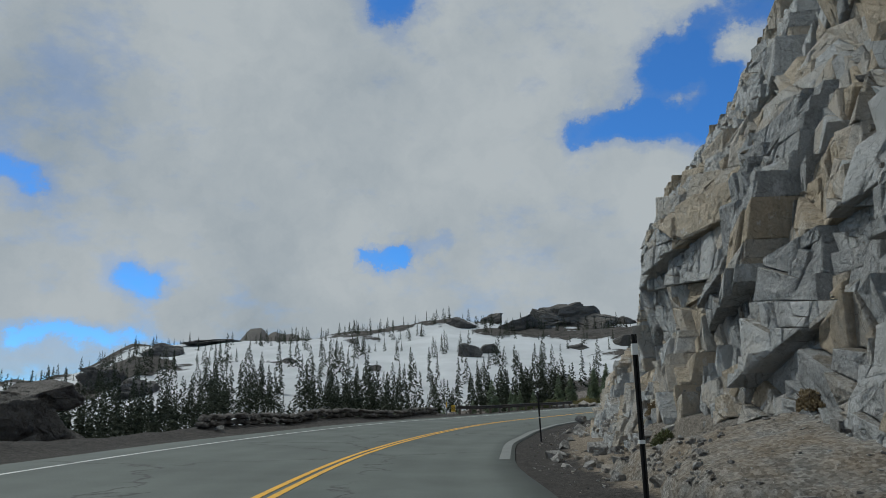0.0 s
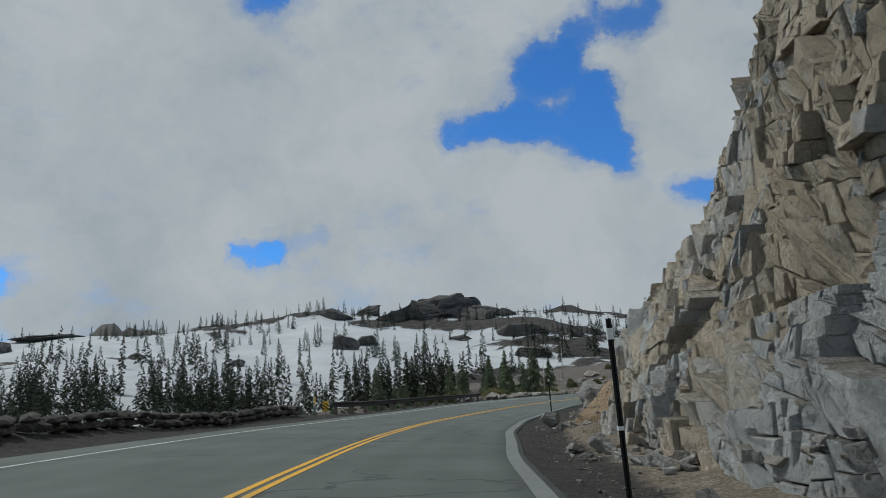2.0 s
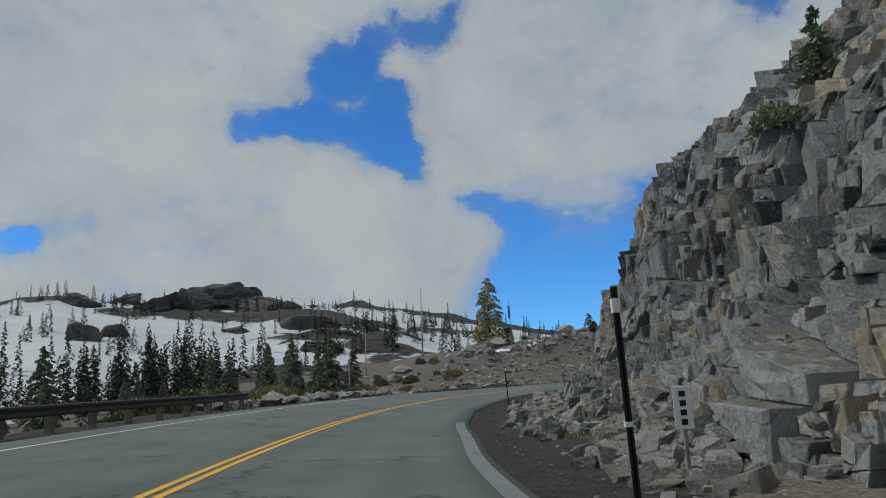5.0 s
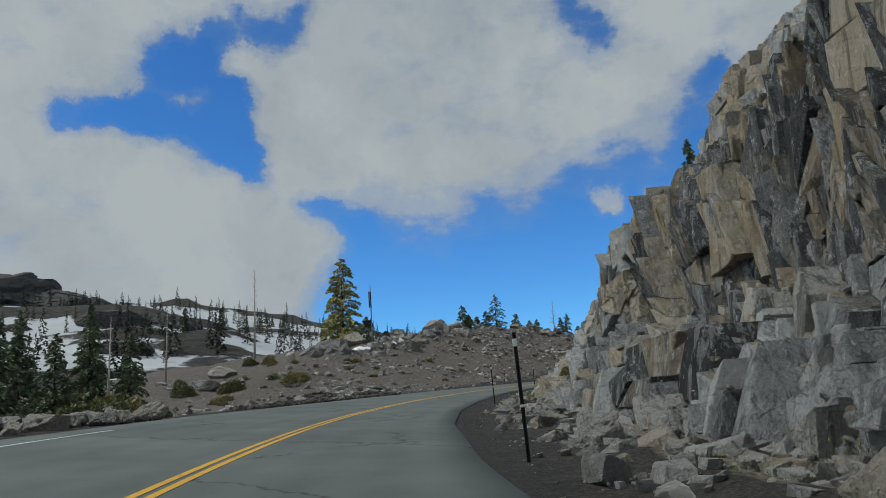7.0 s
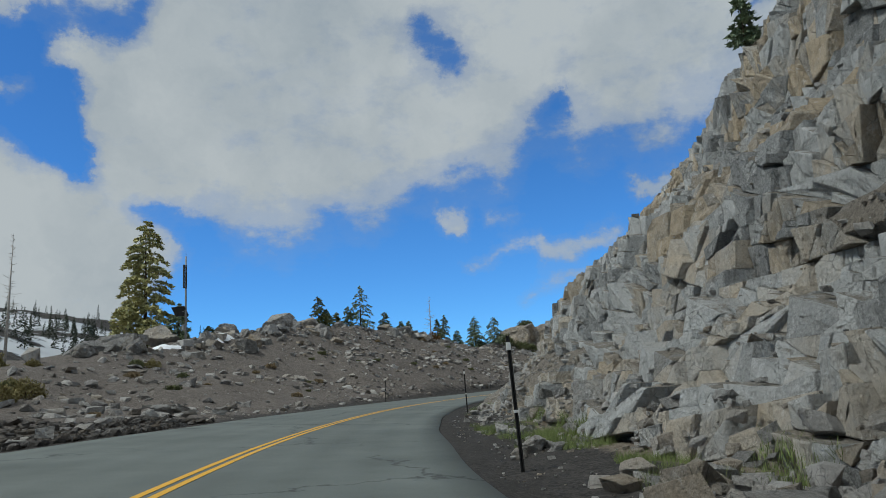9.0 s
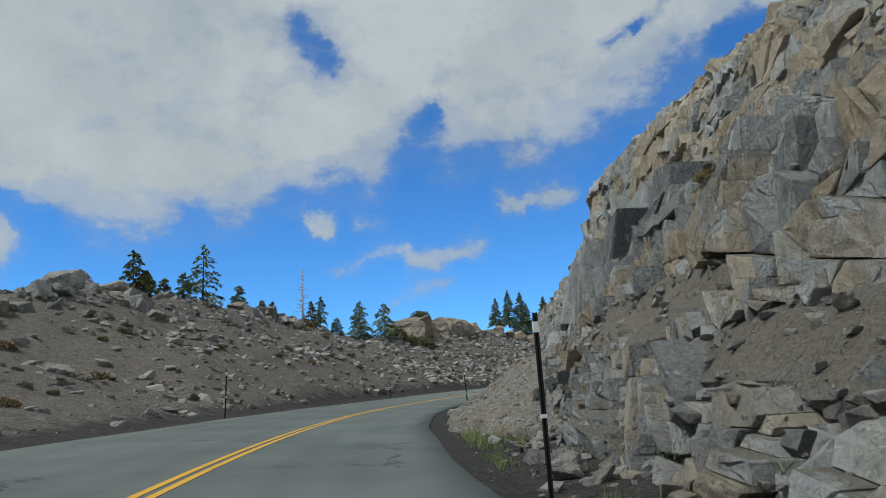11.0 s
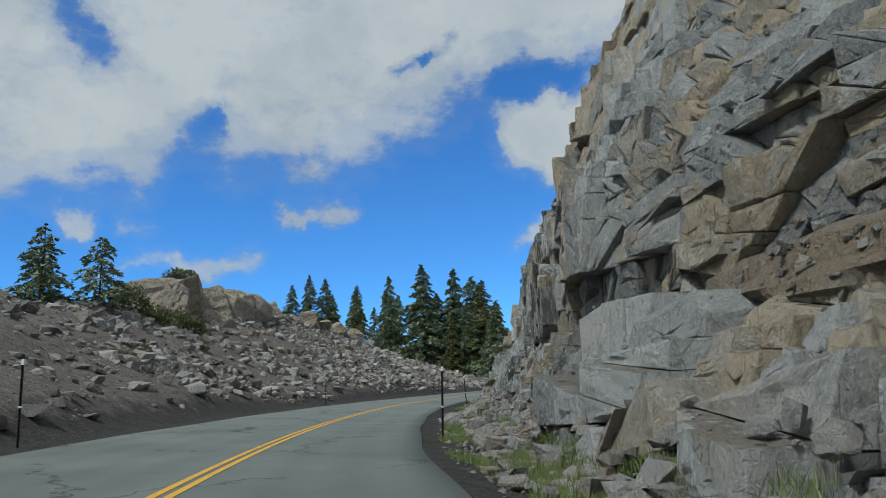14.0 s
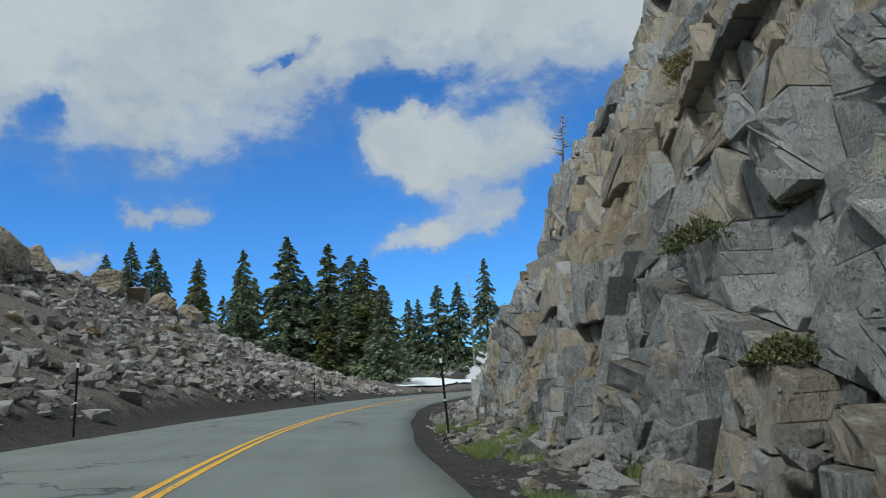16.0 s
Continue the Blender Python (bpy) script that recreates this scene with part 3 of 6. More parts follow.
def box_mesh(name, sx, sy, sz, mat, z0=0.0, bevel=0.01):
    bm = bmesh.new()
    bmesh.ops.create_cube(bm, size=1)
    bmesh.ops.scale(bm, vec=(sx, sy, sz), verts=bm.verts)
    bmesh.ops.translate(bm, vec=(0, 0, z0 + sz / 2), verts=bm.verts)
    if bevel:
        bmesh.ops.bevel(bm, geom=bm.edges[:], offset=bevel, segments=1, affect="EDGES")
    return from_bm(name, bm, mat)


def rod(name, points, radii, mat, sides=7):
    """A tapered, bent round bar through points."""
    pts = np.asarray(points, float)
    ring = np.linspace(0, 2 * np.pi, sides, endpoint=False)
    rows = []
    for k, p in enumerate(pts):
        t = pts[min(k + 1, len(pts) - 1)] - pts[max(k - 1, 0)]
        t = t / np.linalg.norm(t)
        ax = np.cross(t, (0.31, 0.95, 0.05) if abs(t[1]) < 0.9 else (1, 0, 0)); ax /= np.linalg.norm(ax)
        ay = np.cross(t, ax)
        rows.append(p + radii[k] * (np.cos(ring)[:, None] * ax + np.sin(ring)[:, None] * ay))
    v = np.array(rows).reshape(-1, 3)
    f = []
    for k in range(len(pts) - 1):
        for j in range(sides):
            a, b = k * sides + j, k * sides + (j + 1) % sides
            f.append((a, b, b + sides, a + sides))
    top = len(v)
    v = np.vstack([v, pts[-1], pts[0]])
    for j in range(sides):
        k = (len(pts) - 1) * sides
        f.append((k + j, k + (j + 1) % sides, top, top))
        f.append(((j + 1) % sides, j, top + 1, top + 1))
    quads = [q for q in f if q[2] != q[3]]
    tris = [q[:3] for q in f if q[2] == q[3]]
    me = bpy.data.meshes.new(name)
    me.from_pydata(v.tolist(), [], quads + tris)
    me.materials.append(mat)
    me.polygons.foreach_set("use_smooth", np.full(len(me.polygons), True))
    return me


# ---- road ----
uu = np.arange(-60, U_MAX - 1, 1.0)
er, el_ = lane_edge_right(uu), lane_edge_left(uu)
cols_ = np.linspace(0, 1, 15)
vv = el_[:, None] + (er - el_)[:, None] * cols_
top = at(uu[:, None], vv, road_z(uu[:, None], vv))
lo_l, lo_r = top[:, :1] - (0, 0, 0.12), top[:, -1:] - (0, 0, 0.12)
lat_ = np.concatenate([vv[:, :1], vv, vv[:, -1:]], 1)
road = tagged(new("road", sheet("road", np.concatenate([lo_l, top, lo_r], 1), M_ASPHALT, True, [("lat", lat_), ("shade_and_age", np.interp(uu, [40, 90, 195, 228], [0.0, 0.3, 0.4, 1.0])[:, None] + 0 * lat_)])),
              "grey worn asphalt two-lane mountain road with cracks", "road", kind="structure")


def yellow_v(u):
    """The painted centre wanders a little from the crown of the road."""
    return np.interp(u, [-60, 34, 46, 54, 62, 80, 130, 170, 198, 222, 240, 340], [0.17, 0.15, -0.03, -0.2, -0.1, 0.0, 0.0, 0.36, 0.37, 0.48, 0.38, 0.38])


def stripe(name, v0, width, mat, label, u0=-60, u1=U_MAX - 2, wob=0.0):
    u = np.arange(u0, u1, 1.0)
    c = v0(u) if callable(v0) else np.full(len(u), v0)
    v = np.stack([c - width / 2, c + width / 2], 1)
    g = at(u[:, None], v, road_z(u[:, None], v) + 0.006)
    return tagged(new(name, sheet(name, g, mat, True)), label, "road marking", kind="structure")


stripe("yellow_line", lambda u: yellow_v(u) - 0.10, 0.11, M_YLINE, "solid yellow centre line painted on the asphalt")
stripe("yellow_line", lambda u: yellow_v(u) + 0.10, 0.11, M_YLINE, "solid yellow centre line painted on the asphalt")
stripe("white_line", -4.75, 0.11, M_WLINE, "white edge line painted on the asphalt", -60, 104)
stripe("worn_white_line", lambda u: lane_edge_right(u) - 0.24, 0.26, M_WLINE_WORN, "worn white edge line beside the cinder shoulder", 18, 78)

# ---- cliff: u, then the distance of the rock face from the yellow lines at five heights ----
CLIFF_Z = (0, 2.5, 6, 10.5, 17)
CLIFF_A = [
    (0, 7.9, 9.4, 10.3, 12.7, 14.3), (12, 7.5, 8.7, 10.3, 12.5, 14.8), (22, 6.9, 8.3, 8.4, 12.1, 14.8), (34, 6.7, 8.3, 9.6, 10.9, 17.4),
    (44, 6.7, 7.4, 10.8, 11.6, 20.0), (54, 7.6, 9.6, 11.0, 15.5, 22.6), (64, 7.3, 10.0, 12.7, 16.3, 23.9), (75, 6.8, 9.6, 12.2, 18.5, 25.2),
    (84, 8.5, 10.0, 10.8, 16.9, 26.0), (92, 8.3, 10.8, 11.9, 13.7, 22.5), (100, 8.1, 11.9, 12.6, 13.4, 21.0)]
CLIFF_B = [
    (112, 7.9, 9.7, 10.4, 18.6, 23.3), (126, 7.3, 10.9, 12.4, 18.3, 19.9), (146, 6.3, 8.8, 11.2, 18.1, 20.5), (170, 6.4, 8.9, 10.8, 18.3, 21.5),
    (186, 6.6, 9.2, 12.2, 17.1, 19.5), (198, 6.0, 8.8, 10.8, 15.7, 16.3), (208, 6.1, 8.0, 8.2, 11.8, 13.5), (218, 6.5, 8.7, 8.9, 10.6, 13.8),
    (230, 6.4, 8.0, 9.0, 11.5, 14.3), (244, 6.4, 6.9, 9.9, 12.0, 14.3), (262, 6.5, 8.9, 10.9, 11.3, 18.5), (300, 7.0, 9.6, 13.5, 18.3, 29.4)]
cliff_plan = np.array(CLIFF_A + CLIFF_B)


def face_v(u, z):
    lev = [np.interp(u, cliff_plan[:, 0], cliff_plan[:, 1 + k]) for k in range(5)]
    out = lev[0]
    for k in range(4):
        out = out + (lev[k + 1] - lev[k]) * np.clip((z - CLIFF_Z[k]) / (CLIFF_Z[k + 1] - CLIFF_Z[k]), 0, 1)
    return out + 1.1 * np.maximum(z - CLIFF_Z[4], 0)


def foot_v(u):
    return face_v(u, 0 * np.asarray(u, float)) - 0.45


# loose slopes between the ledges: u, z, half length, half height
SLOPES = [(88.0, 1.5, 3.4, 1.3), (146, 1.4, 10, 0.9), (124, 3.6, 5, 0.6), (191, 4.9, 8, 0.8), (186, 2.2, 7, 0.9), (199, 2.6, 3, 0.5), (186, 7.6, 6, 0.6), (54, 1.6, 2.6, 1.3), (52, 5.8, 3.5, 0.4), (48, 0.4, 3.0, 0.9), (16, 0.3, 5, 0.5), (160, 2.4, 6, 1.0), (250, 2.6, 6, 0.6)]


def soil_cover(u, z):
    g = np.max([1.25 - ((u - c) / ru) ** 2 - ((z - h) / rz) ** 2 for c, h, ru, rz in SLOPES], 0)
    return np.clip(g + 0.5 * smooth_noise(u / 1.7, z / 1.2, 41), 0, 1)


def cliff_surface(u, z):
    """The worn rock and grit behind the jointed blocks: v and z."""
    cov = soil_cover(u, z)
    back = 0.75 - 0.70 * np.clip(2 * cov, 0, 1)
    return face_v(u, z) + back + 0.25 * fbm(u / 1.8, z / 1.8, 51, 4) + 0.08 * fbm(u / 0.4, z / 0.4, 53, 2), z


cu = np.concatenate([np.arange(-34, 6, 0.4), np.arange(6, 262, 0.2), np.arange(262, 322, 0.4)])
cz = np.concatenate([np.arange(-0.9, 9, 0.2), np.arange(9, 22.1, 0.45)])
gu, gz = np.meshgrid(cu, cz, indexing="ij")
fv, fz = cliff_surface(gu, gz)
grid = at(gu, fv, fz)
tail = [at(gu[:, :1], fv[:, -1:] + dv, fz[:, -1:] + dz) for dv, dz in ((10, 3), (24, 5), (50, 6))]
grid = np.concatenate([grid, *tail], 1)
pad = lambda q: np.concatenate([q, np.repeat(q[:, -1:], 3, 1)], 1)
tan_slope = np.clip(0.25 + 0.6 * np.exp(-((gu - 52) / 9) ** 2) + 0.5 * np.exp(-((gu - 191) / 16) ** 2), 0, 1)
cliff = tagged(new("cliff", sheet("cliff", grid, M_CLIFF, False, [("tone", pad(0.30 + 0.3 * smooth_noise(gu / 3, gz / 2, 61))), ("warm", pad(tan_slope)), ("calm", pad(0 * gu)), ("soil", pad(np.clip(1.6 * soil_cover(gu, gz), 0, 1)))])),
               "steep jointed grey and tan granite road cut", "cliff", kind="structure")

# ---- jointed blocks of the rock face ----
# u from, u to, z from, z to: usual size of a block, its width to height, lean of the upright joints, tone, warmth, calm
ZONES = [(-40, 20, -1, 4, 0.85, 1.0, 0.10, 0.72, 0.40, 0.2), (-40, 20, 4, 30, 1.15, 0.9, 0.12, 0.70, 0.48, 0.3), (20, 31, -1, 30, 0.65, 1.1, 0.2, 0.80, 0.38, 0.1),
         (31, 48, -1, 2.6, 0.7, 1.2, 0.15, 0.92, 0.72, 0.2), (31, 48, 2.6, 30, 0.8, 0.85, 0.12, 0.76, 0.88, 0.3), (48, 57, -1, 30, 0.8, 0.75, 0.05, 0.66, 0.88, 0.3),
         (57, 64, 2.4, 6, 1.1, 1.2, 0.3, 0.85, 0.28, 0.4), (57, 66, -1, 2.4, 0.75, 1.1, 0.2, 0.50, 0.52, 0.2), (64, 88, 2.8, 9, 0.95, 0.9, 0.15, 0.12, 0.08, 0.2),
         (66, 86, -1, 2.8, 0.65, 1.2, 0.3, 0.25, 0.25, 0.1), (86, 96, -1, 2.2, 1.3, 1.3, 0.3, 0.18, 0.14, 0.4), (88, 109, 2.2, 30, 1.25, 0.5, 0.36, -0.12, 0.36, 0.5),
         (109, 117, 5, 9, 1.7, 1.2, 0.2, 0.30, 0.62, 0.5), (109, 122, -1, 5, 0.85, 1.0, 0.25, 0.44, 0.34, 0.2), (122, 152, -1, 7, 0.8, 1.2, 0.2, 0.56, 0.26, 0.5),
         (117, 166, 7, 30, 1.3, 0.8, 0.2, 0.46, 0.42, 0.4), (166, 179, 2.8, 8.5, 2.6, 0.9, 0.12, 0.40, 0.28, 0.9), (152, 182, -1, 2.8, 0.6, 1.2, 0.2, 0.42, 0.25, 0.2),
         (166, 206, 8, 30, 1.25, 1.5, 0.15, 0.45, 0.60, 0.3), (179, 206, -1, 8, 0.95, 1.6, 0.15, 0.52, 0.46, 0.3), (206, 212, 2.2, 11, 1.0, 0.9, 0.2, 0.50, 0.25, 0.3), (212, 221, 2.2, 11, 1.9, 1.5, 0.05, 0.44, 0.44, 0.9),
         (206, 222, -1, 2.2, 0.8, 1.1, 0.15, 0.32, 0.28, 0.3), (218.5, 225, -1, 6.5, 0.75, 0.45, 0.12, 0.28, 0.12, 0.4), (225, 262, -1, 3, 0.9, 1.1, 0.15, 0.44, 0.30, 0.4), (225, 262, 3, 11, 1.35, 1.2, 0.12, 0.54, 0.50, 0.5), (206, 330, 11, 30, 1.5, 1.0, 0.1, 0.60, 0.72, 0.5)]
ELSE_ = (0, 0, 0, 0, 1.0, 1.1, 0.15, 0.48, 0.42, 0.3)
rng = np.random.default_rng(2024)


def zone_of(u, z):
    for q in ZONES:
        if q[0] <= u < q[1] and q[2] <= z < q[3]:
            return q
    return ELSE_


def cut(poly, nx, nz, d):
    """The two sides of a polygon cut by the line nx u + nz z = d."""
    lo_, hi_ = [], []
    for k in range(len(poly)):
        p, q = poly[k], poly[(k + 1) % len(poly)]
        sp, sq = nx * p[0] + nz * p[1] - d, nx * q[0] + nz * q[1] - d
        (lo_ if sp < 0 else hi_).append(p)
        if sp * sq < 0:
            f = sp / (sp - sq)
            m = (p[0] + f * (q[0] - p[0]), p[1] + f * (q[1] - p[1]))
            lo_.append(m); hi_.append(m)
    return lo_, hi_


def area_of(poly):
    return 0.5 * abs(sum(poly[k][0] * poly[k - 1][1] - poly[k - 1][0] * poly[k][1] for k in range(len(poly))))


def joints(poly, plane, look_, out, own=None):
    """Breaks a piece of the face along its joints; each piece leans and stands out a little differently from its parent."""
    uc, zc = sum(p[0] for p in poly) / len(poly), sum(p[1] for p in poly) / len(poly)
    zone = own or zone_of(uc + 1.4 * (rng.random() - 0.5), zc + 1.0 * (rng.random() - 0.5))
    size = math.sqrt(area_of(poly))
    goal = zone[4] * (0.46 + 0.3 * (zone[9] > 0.8)) * (1.0 if zc < 9 else 1.2)
    if size < min(goal * math.exp(rng.normal(0.12, 0.7)), 0.7 + 0.45 * zone[4] if zone[9] < 0.8 else 0.95 * zone[4]) or size < 0.2:
        out.append((poly, plane, look_, zone, uc, zc, size))
        return
    w_, h_ = max(p[0] for p in poly) - min(p[0] for p in poly), max(p[1] for p in poly) - min(p[1] for p in poly)
    upright = w_ / max(h_, 0.1) > zone[5] * math.exp(rng.normal(0, 0.35))
    a = rng.normal(0, 0.24) + (zone[6] if upright else 0.10 + 0.25 * smooth_noise(np.array(uc / 14), np.array(zc / 9), 83))
    if rng.random() < (0.1 if zone[9] > 0.8 else 0.28 if zc < 6 else 0.38) and size < 5:
        a += rng.choice((-0.8, -0.5, 0.5, 0.8))
    nx, nz = (math.cos(a), -math.sin(a)) if upright else (math.sin(a), math.cos(a))
    proj = [nx * p[0] + nz * p[1] for p in poly]
    d = min(proj) + (max(proj) - min(proj)) * rng.uniform(0.32, 0.68)
    for half in cut(poly, nx, nz, d):
        if len(half) < 3 or area_of(half) < 0.02:
            continue
        h0, ta, tb = plane
        hu_, hz = sum(p[0] for p in half) / len(half), sum(p[1] for p in half) / len(half)
        child = (h0, ta, tb)
        if size < 9:
            k = min(size, 4.0) * (0.55 + 0.55 * min(size / 2.5, 1.0)) * (1 - 0.5 * zone[9]) * (0.8 if uc < 48 else 1.0) * (2.2 if rng.random() < 0.2 else 0.7)
            tw = 0.11 * (0.3 + 0.7 * min(size / 3, 1.0)) * (1 - 0.75 * zone[9]) * (2.2 if rng.random() < 0.2 else 0.8)
            lim = (0.5 if own else 0.32) if zc > 2 else 0.25 + 0.25 * bool(own)
            child = (float(np.clip(h0 + ta * (hu_ - uc) + tb * (hz - zc) + rng.normal(0, 0.065) * k, -lim, lim + 0.15)), float(np.clip(ta * 0.92 + rng.normal(0, 1) * tw, -0.4, 0.4)), float(np.clip(tb * 0.92 + rng.normal(0, 1) * tw, -0.35, 0.4)))
        tint = (look_[0] + rng.normal(0, 0.12 if size < 9 else 0.03), look_[1] + rng.normal(0, 0.16 if size < 9 else 0.04))
        joints(half, child, (float(np.clip(tint[0], -0.3, 0.3)), float(np.clip(tint[1], -0.45, 0.45))), out, own)


leaves = []
edges_u = [-34.0]
while edges_u[-1] < 318:
    edges_u.append(edges_u[-1] + rng.uniform(6, 11))
for k in range(len(edges_u) - 1):
    s0, s1 = (0.5 * math.sin(q * 2.1) for q in (k, k + 1))
    joints([(edges_u[k] + s0, -0.9), (edges_u[k + 1] + s1, -0.9), (edges_u[k + 1] - s1, 21.0), (edges_u[k] - s0, 21.0)], (0.0, 0.0, 0.0), (0.0, 0.0), leaves)
# single masses that stand out: u, z, width, height, how far they stand out, tone, warmth, block size
MASSES_A = [(112, 6.0, 3.4, 2.6, 0.35, 0.40, 0.85, 2.2), (102.5, 0.9, 7.5, 1.9, 0.5, -0.45, 0.20, 2.4), (91, 1.0, 4.6, 2.1, 0.35, 0.34, 0.08, 1.3), (93.3, 8.6, 3.2, 4.4, 0.35, 0.20, 0.50, 2.6), (97.2, 8.2, 3.4, 4.8, 0.2, 0.28, 0.55, 2.6),
            (58.8, 3.6, 2.6, 2.3, 0.25, 1.0, 0.25, 1.5), (47.8, 3.3, 2.4, 3.8, 0.25, 0.70, 0.95, 0.9)]
MASSES_B = [(173.6, 5.7, 6.6, 5.6, 0.35, 0.44, 0.28, 3.4), (184.2, 2.4, 3.4, 2.3, 0.5, 0.42, 0.12, 2.4), (202.6, 1.5, 5.4, 2.6, 0.4, 0.55, 0.18, 1.6), (216.5, 7.0, 6.5, 3.4, 0.2, 0.50, 0.46, 2.0), (216.5, 4.0, 6.0, 2.6, 0.25, 0.42, 0.46, 2.0),
            (215.5, 1.7, 6.0, 1.9, 0.15, 0.36, 0.30, 1.4), (136, 5.0, 2.6, 1.6, 0.3, 0.40, 0.85, 1.6)]
for mu_, mz_, mw, mh_, mo, mt, mq, ms in MASSES_A + MASSES_B:
    leaves = [q for q in leaves if not (abs(q[4] - mu_) < 0.46 * mw and abs(q[5] - mz_) < 0.46 * mh_)]
    ring_ = [(mu_ + 0.5 * mw * rng.uniform(0.85, 1.05) * cx, mz_ + 0.5 * mh_ * rng.uniform(0.8, 1.05) * cy) for cx, cy in ((-1, -0.8), (-0.6, -1), (0.8, -1), (1, -0.5), (1, 0.8), (0.6, 1), (-0.8, 1), (-1, 0.4))]
    joints(ring_, (mo, float(rng.normal(0, 0.05)), float(rng.normal(0.0, 0.04))), (0.0, 0.0), leaves, (0, 0, 0, 0, ms, mw / mh_, 0.15, mt, mq, 0.9))
pu_ = np.array([q[4] for q in leaves]); pz_ = np.array([q[5] for q in leaves]); psz = np.array([q[6] for q in leaves])
bare_ = soil_cover(pu_, pz_)
mid_v = face_v(pu_, pz_) + 0.12
slope_z = np.clip((face_v(pu_, pz_ + 0.7) - face_v(pu_, pz_ - 0.7)) / 1.4, 0, 3.0)
slope_u = np.clip((face_v(pu_ + 0.8, pz_) - face_v(pu_ - 0.8, pz_)) / 1.6, -1.2, 1.2)
tops = []   # u, z, v of the upper edges, where stones and plants can lie
solid = []
for k, (poly, (h0, ta, tb), tint, zone, uc, zc, size) in enumerate(leaves):
    if bare_[k] > 0.5 and not (size > 0.9 and rng.random() < 0.12):
        continue
    n = len(poly)
    gap = rng.uniform(0.003, 0.018) + 0.006 * size
    bev = (0.02 + 0.06 * rng.random()) * min(size, 1.4)
    steep = 0.72 + 0.2 * rng.random()
    sz_k = slope_z[k] * (1 - steep)
    rows_ = []
    for ring_, (inset, push) in enumerate(((gap, -1.0 - 0.5 * size), (gap, 0.0), (gap + bev, 0.0))):
        for j, (pu0, pz0) in enumerate(poly):
            r0 = math.hypot(pu0 - uc, pz0 - zc) + 1e-6
            f = max(0.3, 1 - (inset if ring_ < 2 else inset * (0.7 + 0.9 * ((j * 0.618 + k * 0.37) % 1))) / r0)
            du_, dz_ = (pu0 - uc) * f, (pz0 - zc) * f
            h = h0 + ta * du_ + tb * dz_
            if ring_ == 0:
                h = push - 0.35 * slope_z[k]
            elif ring_ == 1:
                h -= bev * (0.5 + 0.9 * ((j * 0.377 + k * 0.71) % 1))
            rows_.append((uc + du_, mid_v[k] + slope_u[k] * du_ + sz_k * dz_ - h, zc + dz_))
    chip = 0.06 * min(size, 1.6) * (1 - 0.35 * zone[9])
    cu_, cz_ = rng.normal(0, 0.1, 2) * size
    for j in range(n):   # the broken middle of the front
        m0, m1 = rows_[2 * n + j], rows_[2 * n + (j + 1) % n]
        f = rng.uniform(0.35, 0.75)
        g_ = rng.uniform(0.2, 0.8)
        pu0, pz0 = (m0[0] * g_ + m1[0] * (1 - g_) - uc) * f, (m0[2] * g_ + m1[2] * (1 - g_) - zc) * f
        rows_.append((uc + pu0, mid_v[k] + slope_u[k] * pu0 + sz_k * pz0 - (h0 + ta * pu0 + tb * pz0) - rng.normal(0.2, 0.7) * chip, zc + pz0))
    rows_.append((uc + cu_, mid_v[k] + slope_u[k] * cu_ + sz_k * cz_ - h0 - ta * cu_ - tb * cz_ - rng.normal(0.3, 0.8) * chip, zc + cz_))
    f_ = []
    for j in range(n):
        i2 = (j + 1) % n
        for r0 in (0, n):
            f_ += [(r0 + j, r0 + i2, r0 + n + i2), (r0 + j, r0 + n + i2, r0 + n + j)]
        f_ += [(2 * n + j, 2 * n + i2, 3 * n + j), (2 * n + i2, 3 * n + i2, 3 * n + j), (3 * n + j, 3 * n + i2, 4 * n)]
    solid.append((k, np.array(rows_), np.array(f_), zone[7] + tint[0], zone[8] + tint[1], zone[9], float(np.exp(-((uc - 219) / 6) ** 4) * (zc < 8.5) + 0.6 * np.exp(-((uc - 100) / 9) ** 4))))
    zt = max(p[1] for p in poly)
    tops.append((uc, zt, mid_v[k] - h0 + sz_k * (zt - zc), size, slope_z[k]))
tops = np.array(tops)
# the 300 largest low blocks of the stretch beside the road are parts; the rest is one mesh
low = sorted((q for q in solid if 8 < pu_[q[0]] < 236 and pz_[q[0]] < 5), key=lambda q: -psz[q[0]])[:300]
picked = {q[0] for q in low}
for k, rows_, f_, tone_, warm_, calm_, wet_ in low:
    w = at(rows_[:, 0], rows_[:, 1], rows_[:, 2])
    c = w.mean(0)
    ones = np.ones(len(w))
    part("block", mesh_of("block", w - c, f_, M_CLIFF, False, [("tone", ones * tone_), ("warm", ones * warm_), ("calm", ones * calm_), ("wet", ones * wet_)]), cliff, "", pose(*c))
rest = [q for q in solid if q[0] not in picked]
starts = np.cumsum([0] + [len(q[1]) for q in rest])
rows_ = np.concatenate([q[1] for q in rest])
span = [len(q[1]) for q in rest]
tagged(part("jointed_blocks", mesh_of("jointed_blocks", at(rows_[:, 0], rows_[:, 1], rows_[:, 2]), np.concatenate([q[2] + s for q, s in zip(rest, starts)]), M_CLIFF, False,
                                      [(key, np.repeat([q[i] for q in rest], span)) for key, i in (("tone", 3), ("warm", 4), ("calm", 5), ("wet", 6))]), cliff),
       "fractured granite blocks of the road cut", kind="stuff")


def ledge_near(u, z):
    """The upper edge of a block near a place on the rock: u, v and z."""
    d = np.hypot(tops[:, 0] - u, 1.3 * (tops[:, 1] - z)) - 0.5 * np.minimum(tops[:, 4], 1.5) - 0.3 * tops[:, 3]
    k = int(np.argmin(d))
    return tops[k, 0], tops[k, 2] + 0.12 + 0.15 * tops[k, 4], tops[k, 1]


